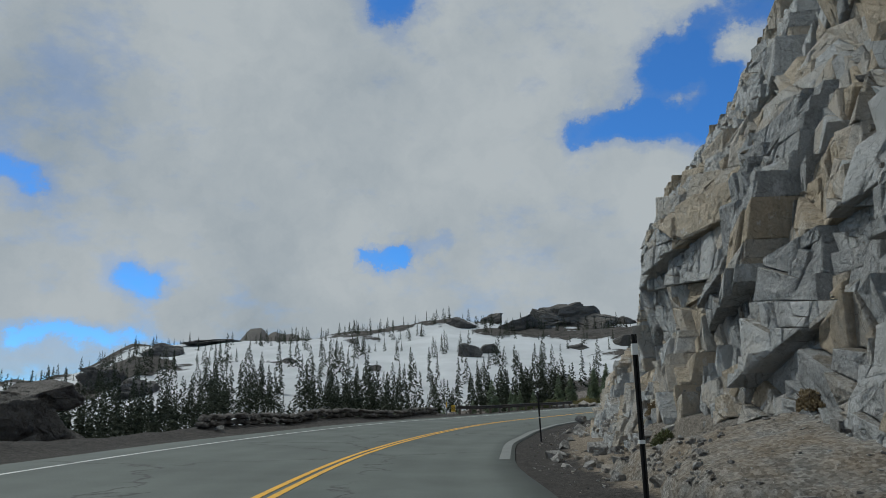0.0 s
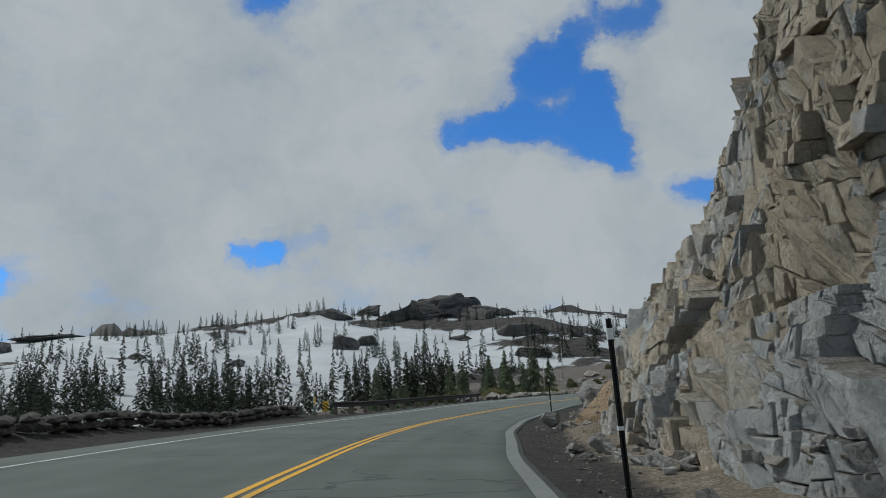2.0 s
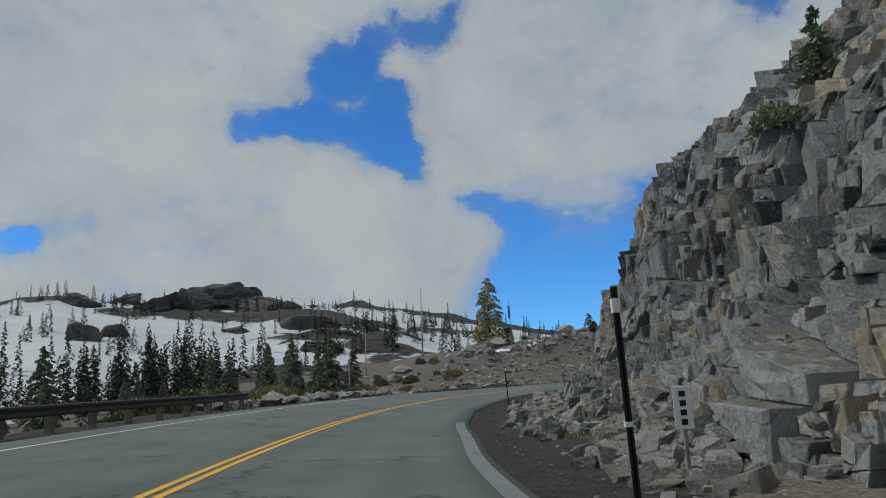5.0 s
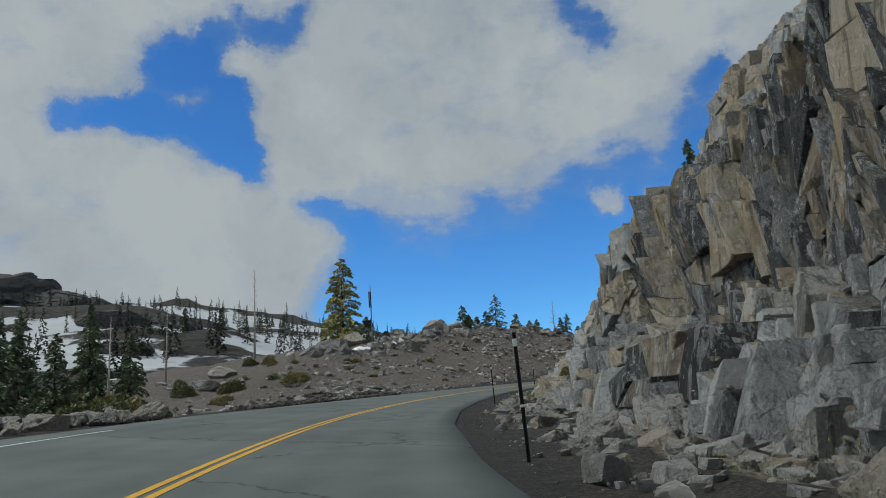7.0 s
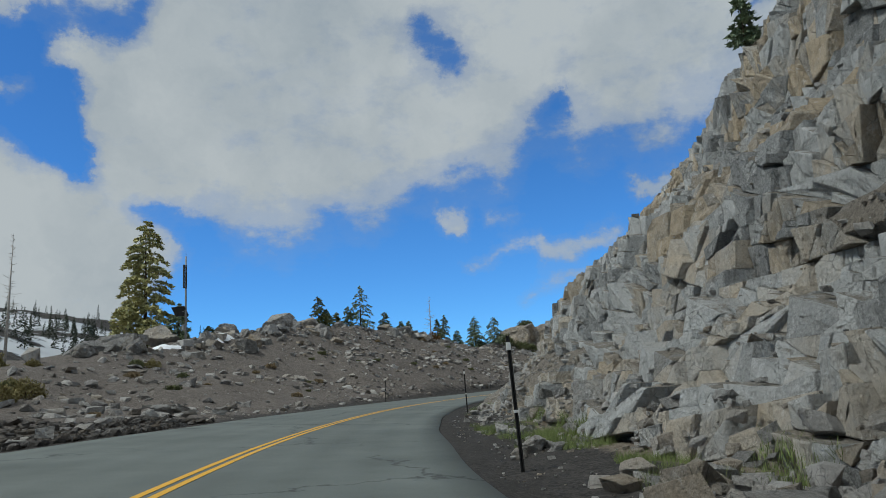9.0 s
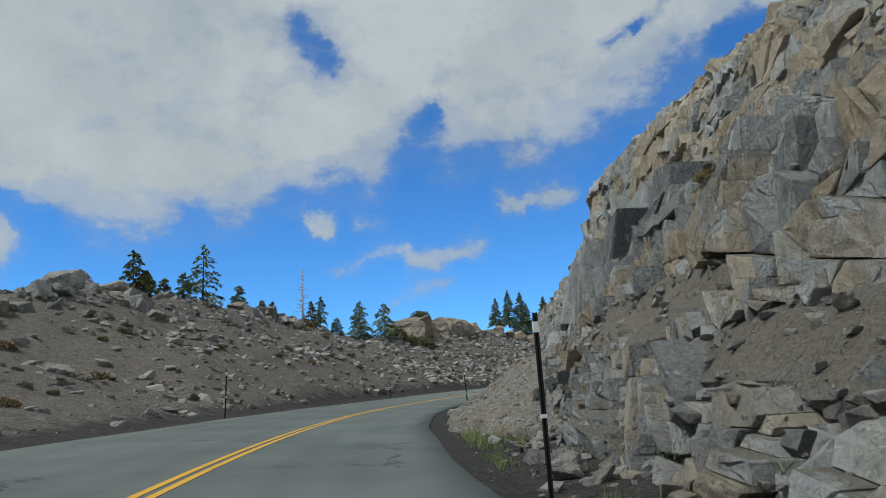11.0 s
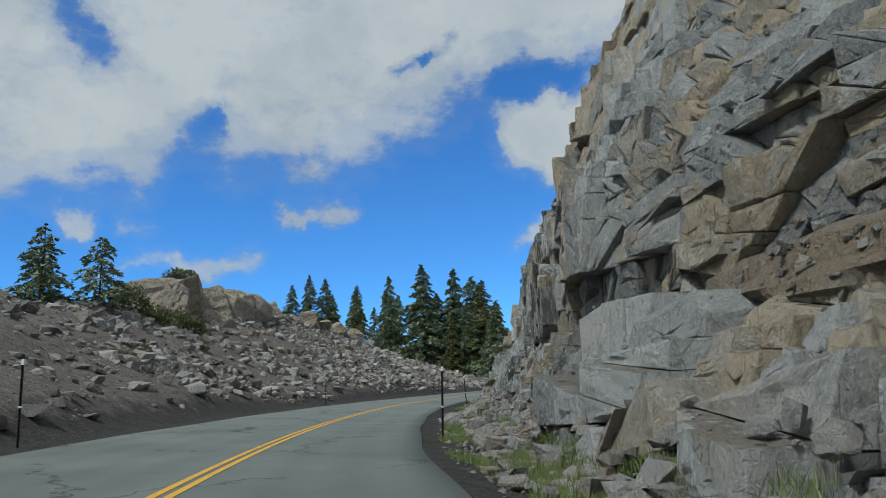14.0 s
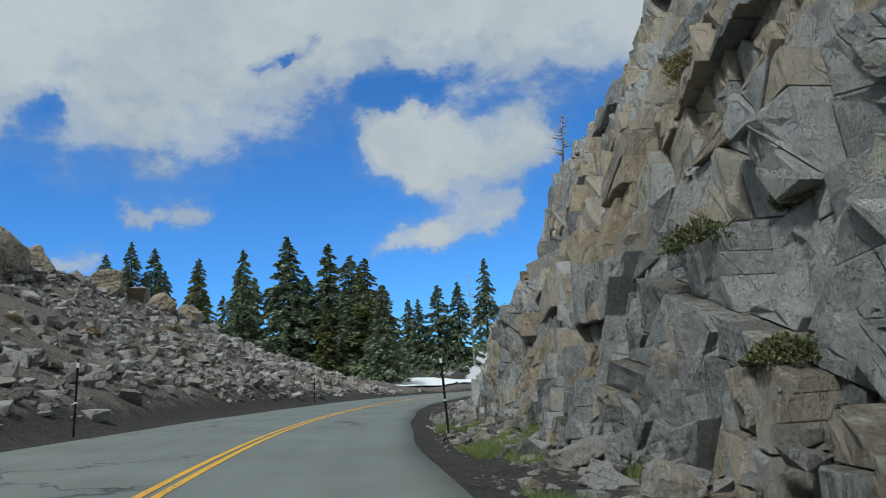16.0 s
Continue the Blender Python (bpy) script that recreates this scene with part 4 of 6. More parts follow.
# ---- shoulder between the road and the rock ----
su = np.arange(-40, U_MAX - 2, 0.5)
ev = lane_edge_right(su)
sv = ev[:, None] - 0.15 + (foot_v(su) + 1.4 - ev)[:, None] * np.linspace(0, 1, 22)
lump = fbm(su[:, None] / 1.3, sv / 1.3, 5, 4)
away = np.clip((sv - ev[:, None]) / 1.2, 0, 1)
sz_ = road_z(su[:, None], sv) - 0.035 - 0.10 * np.clip((sv - ev[:, None]) / 0.8, 0, 1) + 0.16 * lump * away + 0.22 * np.clip((sv - ev[:, None] - 1.2) / 1.5, 0, 1)
talus_ = np.clip((sv - ev[:, None] - np.interp(su, [0, 60, 80, 150, 175, 340], [1.2, 1.3, 2.6, 2.2, 1.5, 1.5])[:, None]) / 1.2 + 0.2, 0, 1)
tagged(new("shoulder", sheet("shoulder", at(su[:, None], sv, sz_), M_SHOULDER, True, [("talus", talus_)])), "dark cinder and gravel shoulder below the rock", "shoulder", kind="structure")

# ---- land on the outer side ----
CREST = [(100, 26, -6), (125, 26, -0.5), (140, 25, 1.8), (160, 24, 4.2), (172, 24, 6.0), (180, 25, 7.2), (190, 23, 8.6), (200, 22, 9.5), (212, 22, 9.7),
         (222, 21, 8.8), (232, 19, 7.2), (242, 18, 7.4), (252, 18, 8.2), (262, 19, 9.3), (272, 19, 9.0), (285, 19, 7.0), (297, 19, 4.4), (310, 19, 2.4), (345, 19, 2.0)]
cr_ = np.array(CREST, float)


def left_z(u, v):
    """Height of the outer side over the yellow lines, w = metres from them to the left."""
    u, w = np.broadcast_arrays(np.asarray(u, float), -np.asarray(v, float))
    edge_w = -lane_edge_left(u)
    verge = road_z(u, -w) - 0.06
    drop = np.interp(w, [0, 8.8, 12, 26, 45, 80], [0, 0, -1.2, -6.0, -8, -8])
    vc, zc = np.interp(u, cr_[:, 0], cr_[:, 1]), np.interp(u, cr_[:, 0], cr_[:, 2])
    q = np.clip((w - edge_w - 0.5) / (vc - edge_w), 0, 1)
    bank_z = zc * (0.85 * q + 0.15 * q * q) - np.clip(w - vc, 0, 50) * 0.03
    k = np.clip((u - 96) / 36, 0, 1)
    k = k * k * (3 - 2 * k)
    far = np.clip((w - edge_w) / 2.0, 0, 1)
    z = drop * (1 - k) + bank_z * k
    rough = (0.9 * fbm(u / 7, w / 7, 31, 5) + 0.25 * fbm(u / 1.3, w / 1.3, 37, 3)) * np.clip((w - edge_w - 0.8) / 5, 0, 1)
    berm = 0.22 * np.exp(-((w - 8.6) / 0.8) ** 2) * (1 - k) * np.clip((u - 5) / 10, 0, 1) * np.clip((60 - u) / 3, 0, 1)
    return verge * np.clip(1 - (w - edge_w) / 14, 0, 1) + far * z * np.clip((w - edge_w) / 3, 0, 1) + rough + berm


lu = np.arange(-58, U_MAX - 2, 0.6)
lw = np.concatenate([np.arange(0, 12, 0.4), np.arange(12, 34, 0.7), np.arange(34, 90, 2.5)])
lv = lane_edge_left(lu)[:, None] + 0.12 - lw[None]
tagged(new("roadside_bank", sheet("roadside_bank", at(lu[:, None], lv, left_z(lu[:, None], lv)), M_BANK, True, [("bankness", np.clip((lu - 96) / 40, 0, 1)[:, None] * np.clip((-lv - 5.5) / 2.5, 0, 1) * 0.75 + 0.15 * np.clip((lu - 80) / 30, 0, 1)[:, None] - 0.25 * np.clip((80 - lu) / 30, 0, 1)[:, None])])),
       "brown stony bank and verge on the outer side of the road", "bank", kind="structure")

# ---- ground sheet to the horizon, with the snowy mountain beyond the valley ----
RIDGE = [(-180, 14), (-120, 12), (-60, 14), (-32, 16), (-27, 20), (-23.4, 33), (-17.5, 37), (-10.8, 39), (-4.6, 44), (0, 50), (3, 49), (7.2, 47),
         (10.6, 46), (13.6, 47), (18, 45), (22, 41), (26, 34), (36, 18), (50, 14), (68, 20), (90, 18), (130, 20), (180, 14)]
rg = np.array(RIDGE, float)
dense_u = np.arange(-60, U_MAX, 2.0)
dense_c = centre(dense_u)


def uv_of(x, y):
    """Nearest place of the road for world places, in blocks."""
    out_u, out_v = np.empty(x.shape), np.empty(x.shape)
    flat = np.stack([x.ravel(), y.ravel()], 1)
    ru, rv = out_u.ravel(), out_v.ravel()
    e = centre(dense_u + 0.3) - centre(dense_u - 0.3)
    for s0 in range(0, len(flat), 8000):
        q = flat[s0:s0 + 8000]
        d = (q[:, None, 0] - dense_c[None, :, 0]) ** 2 + (q[:, None, 1] - dense_c[None, :, 1]) ** 2
        k = d.argmin(1)
        off = q - dense_c[k, :2]
        side = off[:, 0] * e[k, 1] - off[:, 1] * e[k, 0]
        ru[s0:s0 + 8000], rv[s0:s0 + 8000] = dense_u[k], np.sign(side) * np.sqrt(d[np.arange(len(q)), k])
    return ru.reshape(x.shape), rv.reshape(x.shape), dense_c[np.searchsorted(dense_u, ru.ravel()).clip(0, len(dense_u) - 1), 2].reshape(x.shape)


def mountain_z(x, y):
    r, a = np.hypot(x, y), np.degrees(np.arctan2(x, y))
    ridge = np.interp(a, rg[:, 0], rg[:, 1])
    top_r = 430 + 25 * np.sin(np.radians(a) * 5)
    q = np.clip((r - 105) / (top_r - 105), 0, 1)
    z = -7 + (ridge + 7) * (0.35 * q + 0.65 * q * q * (3 - 2 * q))
    z = z - np.clip(r - top_r, 0, 900) * 0.03
    lumps = 4.5 * fbm(x / 60, y / 60, 71, 5)
    return z + (lumps + 9.0 * np.clip(outcrop(x, y, r, a, top_r) - 0.42, 0, 0.5)) * np.clip((r - 150) / 130, 0, 1)


def outcrop(x, y, r, a, top_r):
    """How rocky the mountainside is, 0 to 1: broken bands below the ridge and on the spur."""
    f = fbm(x / 42, y / 42, 171, 4) * 0.9 + 0.35 * fbm(x / 14, y / 14, 177, 3)
    band = 0.55 * np.exp(-((r - top_r + 12) / 30) ** 2) * np.clip((a + 8) / 9, 0.35, 1) + 0.50 * np.exp(-((r - 335) / 26) ** 2) * np.clip((a - 1) / 8, 0, 1)
    band = band + 0.55 * np.exp(-((a + 24.5) / 3.5) ** 2) * np.clip((r - 250) / 50, 0, 1) + 0.42 * np.exp(-((r - 275) / 24) ** 2) * np.clip((a - 8) / 8, 0, 1) + 0.65 * np.exp(-((a - 7.5) / 4.5) ** 2) * np.exp(-((r - 415) / 26) ** 2) + 0.08
    return np.clip(0.06 + band + f, 0, 1)


def ground_z(x, y):
    u, v, zc = uv_of(x, y)
    near = np.where(v < 0, left_z(u, np.minimum(v, -4)) + zc, zc - 3.0) - 1.0
    m = mountain_z(x, y)
    k = np.clip((np.abs(v) - 60) / 45, 0, 1)
    k = np.where(v > 0, np.clip((v - 110) / 40, 0, 1), k)
    return near * (1 - k) + m * k


ax_ = np.concatenate([np.linspace(-4500, -560, 24), np.arange(-540, 700, 6.5), np.linspace(730, 4700, 24)])
ay_ = np.concatenate([np.linspace(-4500, -420, 24), np.arange(-400, 700, 6.5), np.linspace(730, 4700, 24)])
gx, gy = np.meshgrid(ax_, ay_, indexing="ij")
gz_ = ground_z(gx, gy)
sx_, sy_ = np.gradient(gz_, axis=0) / np.gradient(gx, axis=0), np.gradient(gz_, axis=1) / np.gradient(gy, axis=1)
steep = np.clip((np.hypot(sx_, sy_) - 0.33) * 2.0, 0, 1)
r_ = np.hypot(gx, gy)
az_ = np.degrees(np.arctan2(gx, gy))
rocky = outcrop(gx, gy, r_, az_, 430 + 25 * np.sin(np.radians(az_) * 5)) + 0.7 * (r_ < 110) + 0.4 * (r_ > 470)
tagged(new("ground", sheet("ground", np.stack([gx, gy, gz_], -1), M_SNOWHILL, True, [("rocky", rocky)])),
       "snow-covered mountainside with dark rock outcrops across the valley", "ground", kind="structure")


mu, mr = np.meshgrid(np.linspace(-19.5, -9.0, 40), np.linspace(0, 1, 7), indexing="ij")
mh = 51 * np.interp(mu, [-19.5, -17.2, -16.2, -15.4, -13, -9], [0.80, 0.86, 0.98, 1.13, 1.06, 0.92]) + 4.0 * fbm(mu * 1.7, mr * 0 + 3.0, 19, 3)
dist = 520 + 120 * mr
tagged(new("far_ridge", sheet("far_ridge", np.stack([dist * np.sin(np.radians(mu)), dist * np.cos(np.radians(mu)), (mh * 1.22) * np.clip(1.0 - 0.9 * (1 - mr) ** 2, 0, 1) * 1.0 + 0 * mr], -1), M_DARKROCK, True, [("tone", 0 * mu + 0.3), ("warm", 0 * mu + 0.2)])),
       "dark flat-topped rock ridge behind the snow slope", "ridge", kind="structure")


# ---- trees ----
def crown_arrays(h, radius, branches, sprays, rng, bare=0.12, droop=0.25, size=0.3, power=0.85):
    """Triangles of needle sprays on whorled boughs of a conifer."""
    tris = []
    for k in range(branches):
        t = bare + (1 - bare) * (k + rng.random()) / branches
        ln = radius * ((1 - t) ** power + 0.04) * rng.uniform(0.6, 1.15)
        a = rng.uniform(0, 2 * np.pi)
        d = np.array([np.cos(a), np.sin(a), 0])
        n = max(3, int(sprays * (0.35 + 0.65 * ln / radius)))
        f = np.sqrt(rng.random(n))
        c = np.array([0, 0, t * h]) + d * (f * ln)[:, None]
        c[:, 2] += 0.12 * ln * np.sin(f * 3) - droop * ln * f * f + rng.normal(0, 0.04, n) * ln
        side = np.array([-d[1], d[0], 0])
        c += side * (rng.normal(0, 0.16, n) * ln * (1.15 - f))[:, None]
        s = size * rng.uniform(0.6, 1.4, n)[:, None] * (0.6 + 0.5 * ln / radius)
        o = d + rng.normal(0, 0.5, (n, 3)); o /= np.linalg.norm(o, axis=1)[:, None]
        w = np.cross(o, rng.normal(0, 0.6, (n, 3)) + (0, 0, 1)); w /= np.linalg.norm(w, axis=1)[:, None] + 1e-9
        tris.append(np.stack([c - o * s * 0.5 + w * s * 0.42, c - o * s * 0.5 - w * s * 0.42, c + o * s * 0.9 - (0, 0, 0.12) * s], 1))
    return np.concatenate(tris)


def tri_mesh(name, tris, mat):
    return mesh_of(name, tris.reshape(-1, 3), np.arange(len(tris) * 3).reshape(-1, 3), mat)


def conifer(h, radius, seed, mat=None, branches=120, sprays=26, bare=0.12, label="", droop=0.25, size=0.34, power=0.85, group=""):
    rng = np.random.default_rng(seed)
    e = tagged(new("tree"), label or "tall dark green fir on the slope", "tree", group)
    lean = rng.normal(0, 0.012, 2) * h
    part("trunk", rod("trunk", [(0, 0, -0.6), (lean[0] * 0.4, lean[1] * 0.4, h * 0.4), (lean[0], lean[1], h * 0.98)], (0.028 * h * 0.6 + 0.03, 0.019 * h * 0.6, 0.02), M_TRUNK), e)
    part("crown", tri_mesh("crown", crown_arrays(h, radius, branches, sprays, rng, bare, droop, size, power), mat or M_NEEDLE), e)
    return e


def bush(h, radius, seed, mat, label, group="", sprays=520, size=0.15):
    """A low shrub: sprays all over a lumpy dome, on a few short stems."""
    rng = np.random.default_rng(seed)
    sprays, size = int(sprays * 2.4), size * 0.58
    e = tagged(new("bush"), label, "bush", group)
    d = rng.normal(0, 1, (sprays, 3)); d[:, 2] = np.abs(d[:, 2]) * 0.9
    d /= np.linalg.norm(d, axis=1)[:, None]
    lump = 0.75 + 0.5 * smooth_noise(d[:, 0] * 2.5 + seed, d[:, 1] * 2.5 + 2 * d[:, 2], seed)
    c = d * (lump * rng.uniform(0.45, 1.0, sprays) ** 0.5)[:, None] * (radius, radius, h)
    o = d * (1, 1, 0.6) + rng.normal(0, 0.6, (sprays, 3)) + (0, 0, 0.5); o /= np.linalg.norm(o, axis=1)[:, None]
    w = np.cross(o, rng.normal(0, 1, (sprays, 3))); w /= np.linalg.norm(w, axis=1)[:, None] + 1e-9
    s = size * rng.uniform(0.6, 1.4, sprays)[:, None]
    part("crown", tri_mesh("crown", np.stack([c - o * s * 0.5 + w * s * 0.42, c - o * s * 0.5 - w * s * 0.42, c + o * s * 0.8], 1), mat), e)
    for k in range(4):
        a = 1.57 * k + rng.uniform(-0.5, 0.5)
        part("stem", rod("stem", [(0, 0, -0.2), (0.25 * radius * math.cos(a), 0.25 * radius * math.sin(a), 0.35 * h), (0.6 * radius * math.cos(a), 0.6 * radius * math.sin(a), 0.7 * h)], (0.03, 0.02, 0.008), M_TRUNK, 4), e)
    return e


def snag(h, seed, label, branches=40, spread=0.16, mat=None):
    rng = np.random.default_rng(seed)
    e = tagged(new("dead_tree"), label, "dead tree")
    part("trunk", rod("trunk", [(0, 0, -0.5), (0.01 * h, 0, h * 0.5), (0.02 * h, 0.01 * h, h)], (0.010 * h + 0.05, 0.006 * h + 0.02, 0.012), mat or M_GREYWOOD), e)
    for k in range(branches):
        t = 0.2 + 0.78 * (k + rng.random()) / branches
        a, ln = rng.uniform(0, 6.28), h * spread * (1.15 - t) * rng.uniform(0.5, 1.3)
        p = np.array([0.02 * h * t, 0, t * h])
        d = np.array([np.cos(a), np.sin(a), rng.uniform(-0.1, 0.45)])
        part("branch", rod("branch", [p, p + d * ln * 0.5, p + d * ln + (0, 0, 0.1 * ln)], (0.045, 0.025, 0.008), mat or M_GREYWOOD, 4), e)
    return e


def stand(ob, u, v, sink=0.25, yaw=0.0, scale=1.0):
    p = at(u, v, left_z(u, v) - sink)
    ob.matrix_basis = pose(*p, 0, 0, yaw) @ Matrix.Scale(scale, 4)
    return ob


# far woods on the mountainside: uncountable, one object
rng = np.random.default_rng(4)
pieces = []
kinds = [crown_arrays(1.0, 0.12 + 0.022 * k, 70, 11, np.random.default_rng(90 + k), 0.04, 0.3, 0.04, 0.8) for k in range(6)]
for _ in range(30000):
    a, r = rng.uniform(-42, 40), rng.uniform(75, 450)
    x, y = r * math.sin(radians(a)), r * math.cos(radians(a))
    band = 0.34 * math.exp(-((r - 165) / 60) ** 2) + 0.34 * math.exp(-((r - 112) / 24) ** 2) + 0.09 + 0.13 * math.exp(-((r - 425) / 16) ** 2) + 0.14 * math.exp(-((r - 330) / 60) ** 2) * (a > -8)
    clump = float(smooth_noise(np.array([x / 20.0]), np.array([y / 20.0]), 15)[0]) + 0.5
    if rng.random() > band * 1.3 * clump ** 2.0 * 1.0 or len(pieces) > 2600:
        continue
    pieces.append((kinds[rng.integers(6)], rng.uniform(4.5, 11) if r < 270 else rng.uniform(3.0, 7.5), x, y))
px_, py_ = np.array([q[2] for q in pieces]), np.array([q[3] for q in pieces])
fz_ = ground_z(px_, py_)
far_u, far_v, _ = uv_of(px_, py_)
tri = []
for (k, h, x, y), z, v, u_ in zip(pieces, fz_, far_v, far_u):
    if v > (-34 if u_ < 95 else -44 if u_ < 145 else -80):
        continue
    a = rng.uniform(0, 6.28)
    rot = np.array([[math.cos(a), -math.sin(a), 0], [math.sin(a), math.cos(a), 0], [0, 0, 1]])
    tri.append(k @ rot.T * h + (x, y, z - 0.3))
tagged(new("far_woods", tri_mesh("far_woods", np.concatenate(tri), M_NEEDLE_D)), "dark conifer woods scattered over the snowy mountainside", "woods", kind="stuff")


# ---- rocks ----
def rock_arrays(seed, sub=2, cuts=13, rough=0.05):
    """A broken block: a ball cut by planes, with worn corners."""
    rng = np.random.default_rng(seed)
    bm = bmesh.new()
    bmesh.ops.create_icosphere(bm, subdivisions=sub, radius=1.0)
    v = np.array([q.co for q in bm.verts])
    f = np.array([[q.index for q in t.verts] for t in bm.faces])
    bm.free()
    for _ in range(cuts):
        n = rng.normal(0, 1, 3); n /= np.linalg.norm(n)
        over = v @ n - rng.uniform(0.45, 0.85)
        v = v - np.clip(over, 0, None)[:, None] * n
    v += rng.normal(0, rough * 0.5, v.shape)
    return v / np.abs(v).max(0), f


def block_arrays(seed, per=2, jitter=0.16):
    """A jointed block: the hull of a few points about each corner of a skewed box, so that its edges are chipped."""
    rng = np.random.default_rng(seed)
    bm = bmesh.new()
    skew = np.eye(3) + rng.normal(0, 0.13, (3, 3))
    for cx in (-1, 1):
        for cy in (-1, 1):
            for cz_ in (-1, 1):
                c = np.array([cx, cy, cz_]) * 0.78 * rng.uniform(0.72, 1.12, 3)
                for _ in range(per):
                    bm.verts.new((c + rng.normal(0, jitter, 3) * (1, 1, 1)) @ skew)
    hull = bmesh.ops.convex_hull(bm, input=bm.verts[:])
    bmesh.ops.delete(bm, geom=[g for g in hull["geom_interior"] if isinstance(g, bmesh.types.BMVert)], context="VERTS")
    bmesh.ops.triangulate(bm, faces=bm.faces[:])
    bm.verts.index_update()
    v = np.array([q_.co for q_ in bm.verts])
    f = np.array([[q_.index for q_ in t.verts] for t in bm.faces])
    bm.free()
    return v, f


def mass_arrays(seed, sub, cuts, relief=0.06):
    """A large weathered rock: a ball cut by many planes, then broken by joints of two sizes."""
    v, f = rock_arrays(seed, sub, cuts, 0.0)
    n = v / (np.linalg.norm(v, axis=1)[:, None] + 1e-9)
    d = np.zeros(len(v))
    for k, s in enumerate((0.55, 0.24)):
        i, j, ox, oy, gap = cells((v[:, 0] + 0.5 * v[:, 1] + 0.2 * v[:, 2]) / s, (v[:, 2] + 0.4 * v[:, 1]) / s, seed + 5 * k, True)
        d += relief * (1.0, 0.5)[k] * (2 * hash01(i, j, seed + k) - 1) - np.clip(0.10 - gap, 0, 0.1) * (0.7, 0.3)[k]
    return v + n * d[:, None], f


ROCKS = [mass_arrays(200 + k, 4, 12, 0.05) for k in range(9)]
PEBBLES = [block_arrays(300 + k, 1 + k % 2) for k in range(16)]
rock_meshes = {}


def boulder(u, v, z, size, seed, mat=None, label="", group="", yaw=None, tilt=8, name="boulder"):
    """One boulder, u and v in the road's plan, z = height of its middle over the yellow lines, size = half extents."""
    rng = np.random.default_rng(seed)
    mat = mat or M_ROCK
    k = seed % len(ROCKS)
    key = (k, mat.name, seed % 3)
    if key not in rock_meshes:
        vv_, ff_ = ROCKS[k]
        rock_meshes[key] = mesh_of("boulder", vv_, ff_, mat, False, [("tone", np.full(len(vv_), (0.35, 0.55, 0.7)[seed % 3])), ("warm", np.full(len(vv_), (0.2, 0.5, 0.62)[seed % 3]))])
    ob = tagged(new(name, rock_meshes[key]), label or "angular grey granite boulder at the foot of the rock", "boulder", group)
    ob.matrix_basis = pose(*at(u, v, z), rng.uniform(-tilt, tilt), rng.uniform(-tilt, tilt), rng.uniform(0, 360) if yaw is None else yaw) @ Matrix.Diagonal((*size, 1))
    return ob


def scatter(name, places, sizes, mat, seed, label, category, flat=0.65):
    """Many small stones in one object."""
    rng = np.random.default_rng(seed)
    vs, fs, tn, n = [], [], [], 0
    for p, s in zip(places, sizes):
        v, f = PEBBLES[rng.integers(len(PEBBLES))]
        a = rng.uniform(0, 6.28)
        c, q = math.cos(a), math.sin(a)
        w = v * (s * rng.uniform(0.7, 1.3), s * rng.uniform(0.7, 1.3), s * flat * rng.uniform(0.6, 1.3))
        tp = rng.uniform(-0.5, 0.5)
        w = np.stack([w[:, 0], w[:, 1] * math.cos(tp) - w[:, 2] * math.sin(tp), w[:, 1] * math.sin(tp) + w[:, 2] * math.cos(tp)], 1)
        w = np.stack([w[:, 0] * c - w[:, 1] * q, w[:, 0] * q + w[:, 1] * c, w[:, 2]], 1)
        vs.append(w + p); fs.append(f + n); n += len(v)
        tn.append(np.tile([[rng.uniform(0.15, 0.95), rng.uniform(0.0, 0.75)]], (len(v), 1)))
    tn = np.concatenate(tn)
    return tagged(new(name, mesh_of(name, np.concatenate(vs), np.concatenate(fs), mat, False, [("tone", tn[:, 0]), ("warm", tn[:, 1])])), label, category, kind="stuff")


def foot_z(u, v):
    """Height of the shoulder and the foot of the rock."""
    ev = lane_edge_right(u)
    return road_z(u, v) - 0.13 + 0.2 * np.clip((v - ev - 1.2) / 1.5, 0, 1) + np.clip(v - foot_v(u) - 0.3, 0, 9) * 1.2


rng = np.random.default_rng(21)
ru = rng.uniform(2, 300, 5200)
hug = rng.random(5200) ** 0.6
rv_ = lane_edge_right(ru) + 0.9 + hug * (foot_v(ru) + 1.1 - lane_edge_right(ru) - 0.9)
ok = (smooth_noise(ru / 6, rv_ / 6, 8) > -0.18) | (hug > 0.75)
ru, rv_ = ru[ok], rv_[ok]
rs = 0.035 + 0.17 * rng.random(len(ru)) ** 3.2
scatter("rubble", at(ru, rv_, foot_z(ru, rv_) + rs * 0.2), rs, M_ROCK, 5, "loose broken stones along the foot of the rock", "rubble")
ru = rng.uniform(0, 300, 2600)
rv_ = lane_edge_right(ru) + 0.15 + rng.random(2600) ** 1.4 * 1.6
scatter("gravel", at(ru, rv_, foot_z(ru, rv_) + 0.02), 0.012 + 0.03 * rng.random(2600) ** 2, M_ROCK, 6, "fine gravel on the cinder shoulder", "gravel")

# ---- talus fans that lean on the rock ----
FANS = [(54.2, 3.0, 2.4, "M_O"), (171, 10.5, 2.3, "M_G"), (12, 5.0, 0.9, "M_G")]


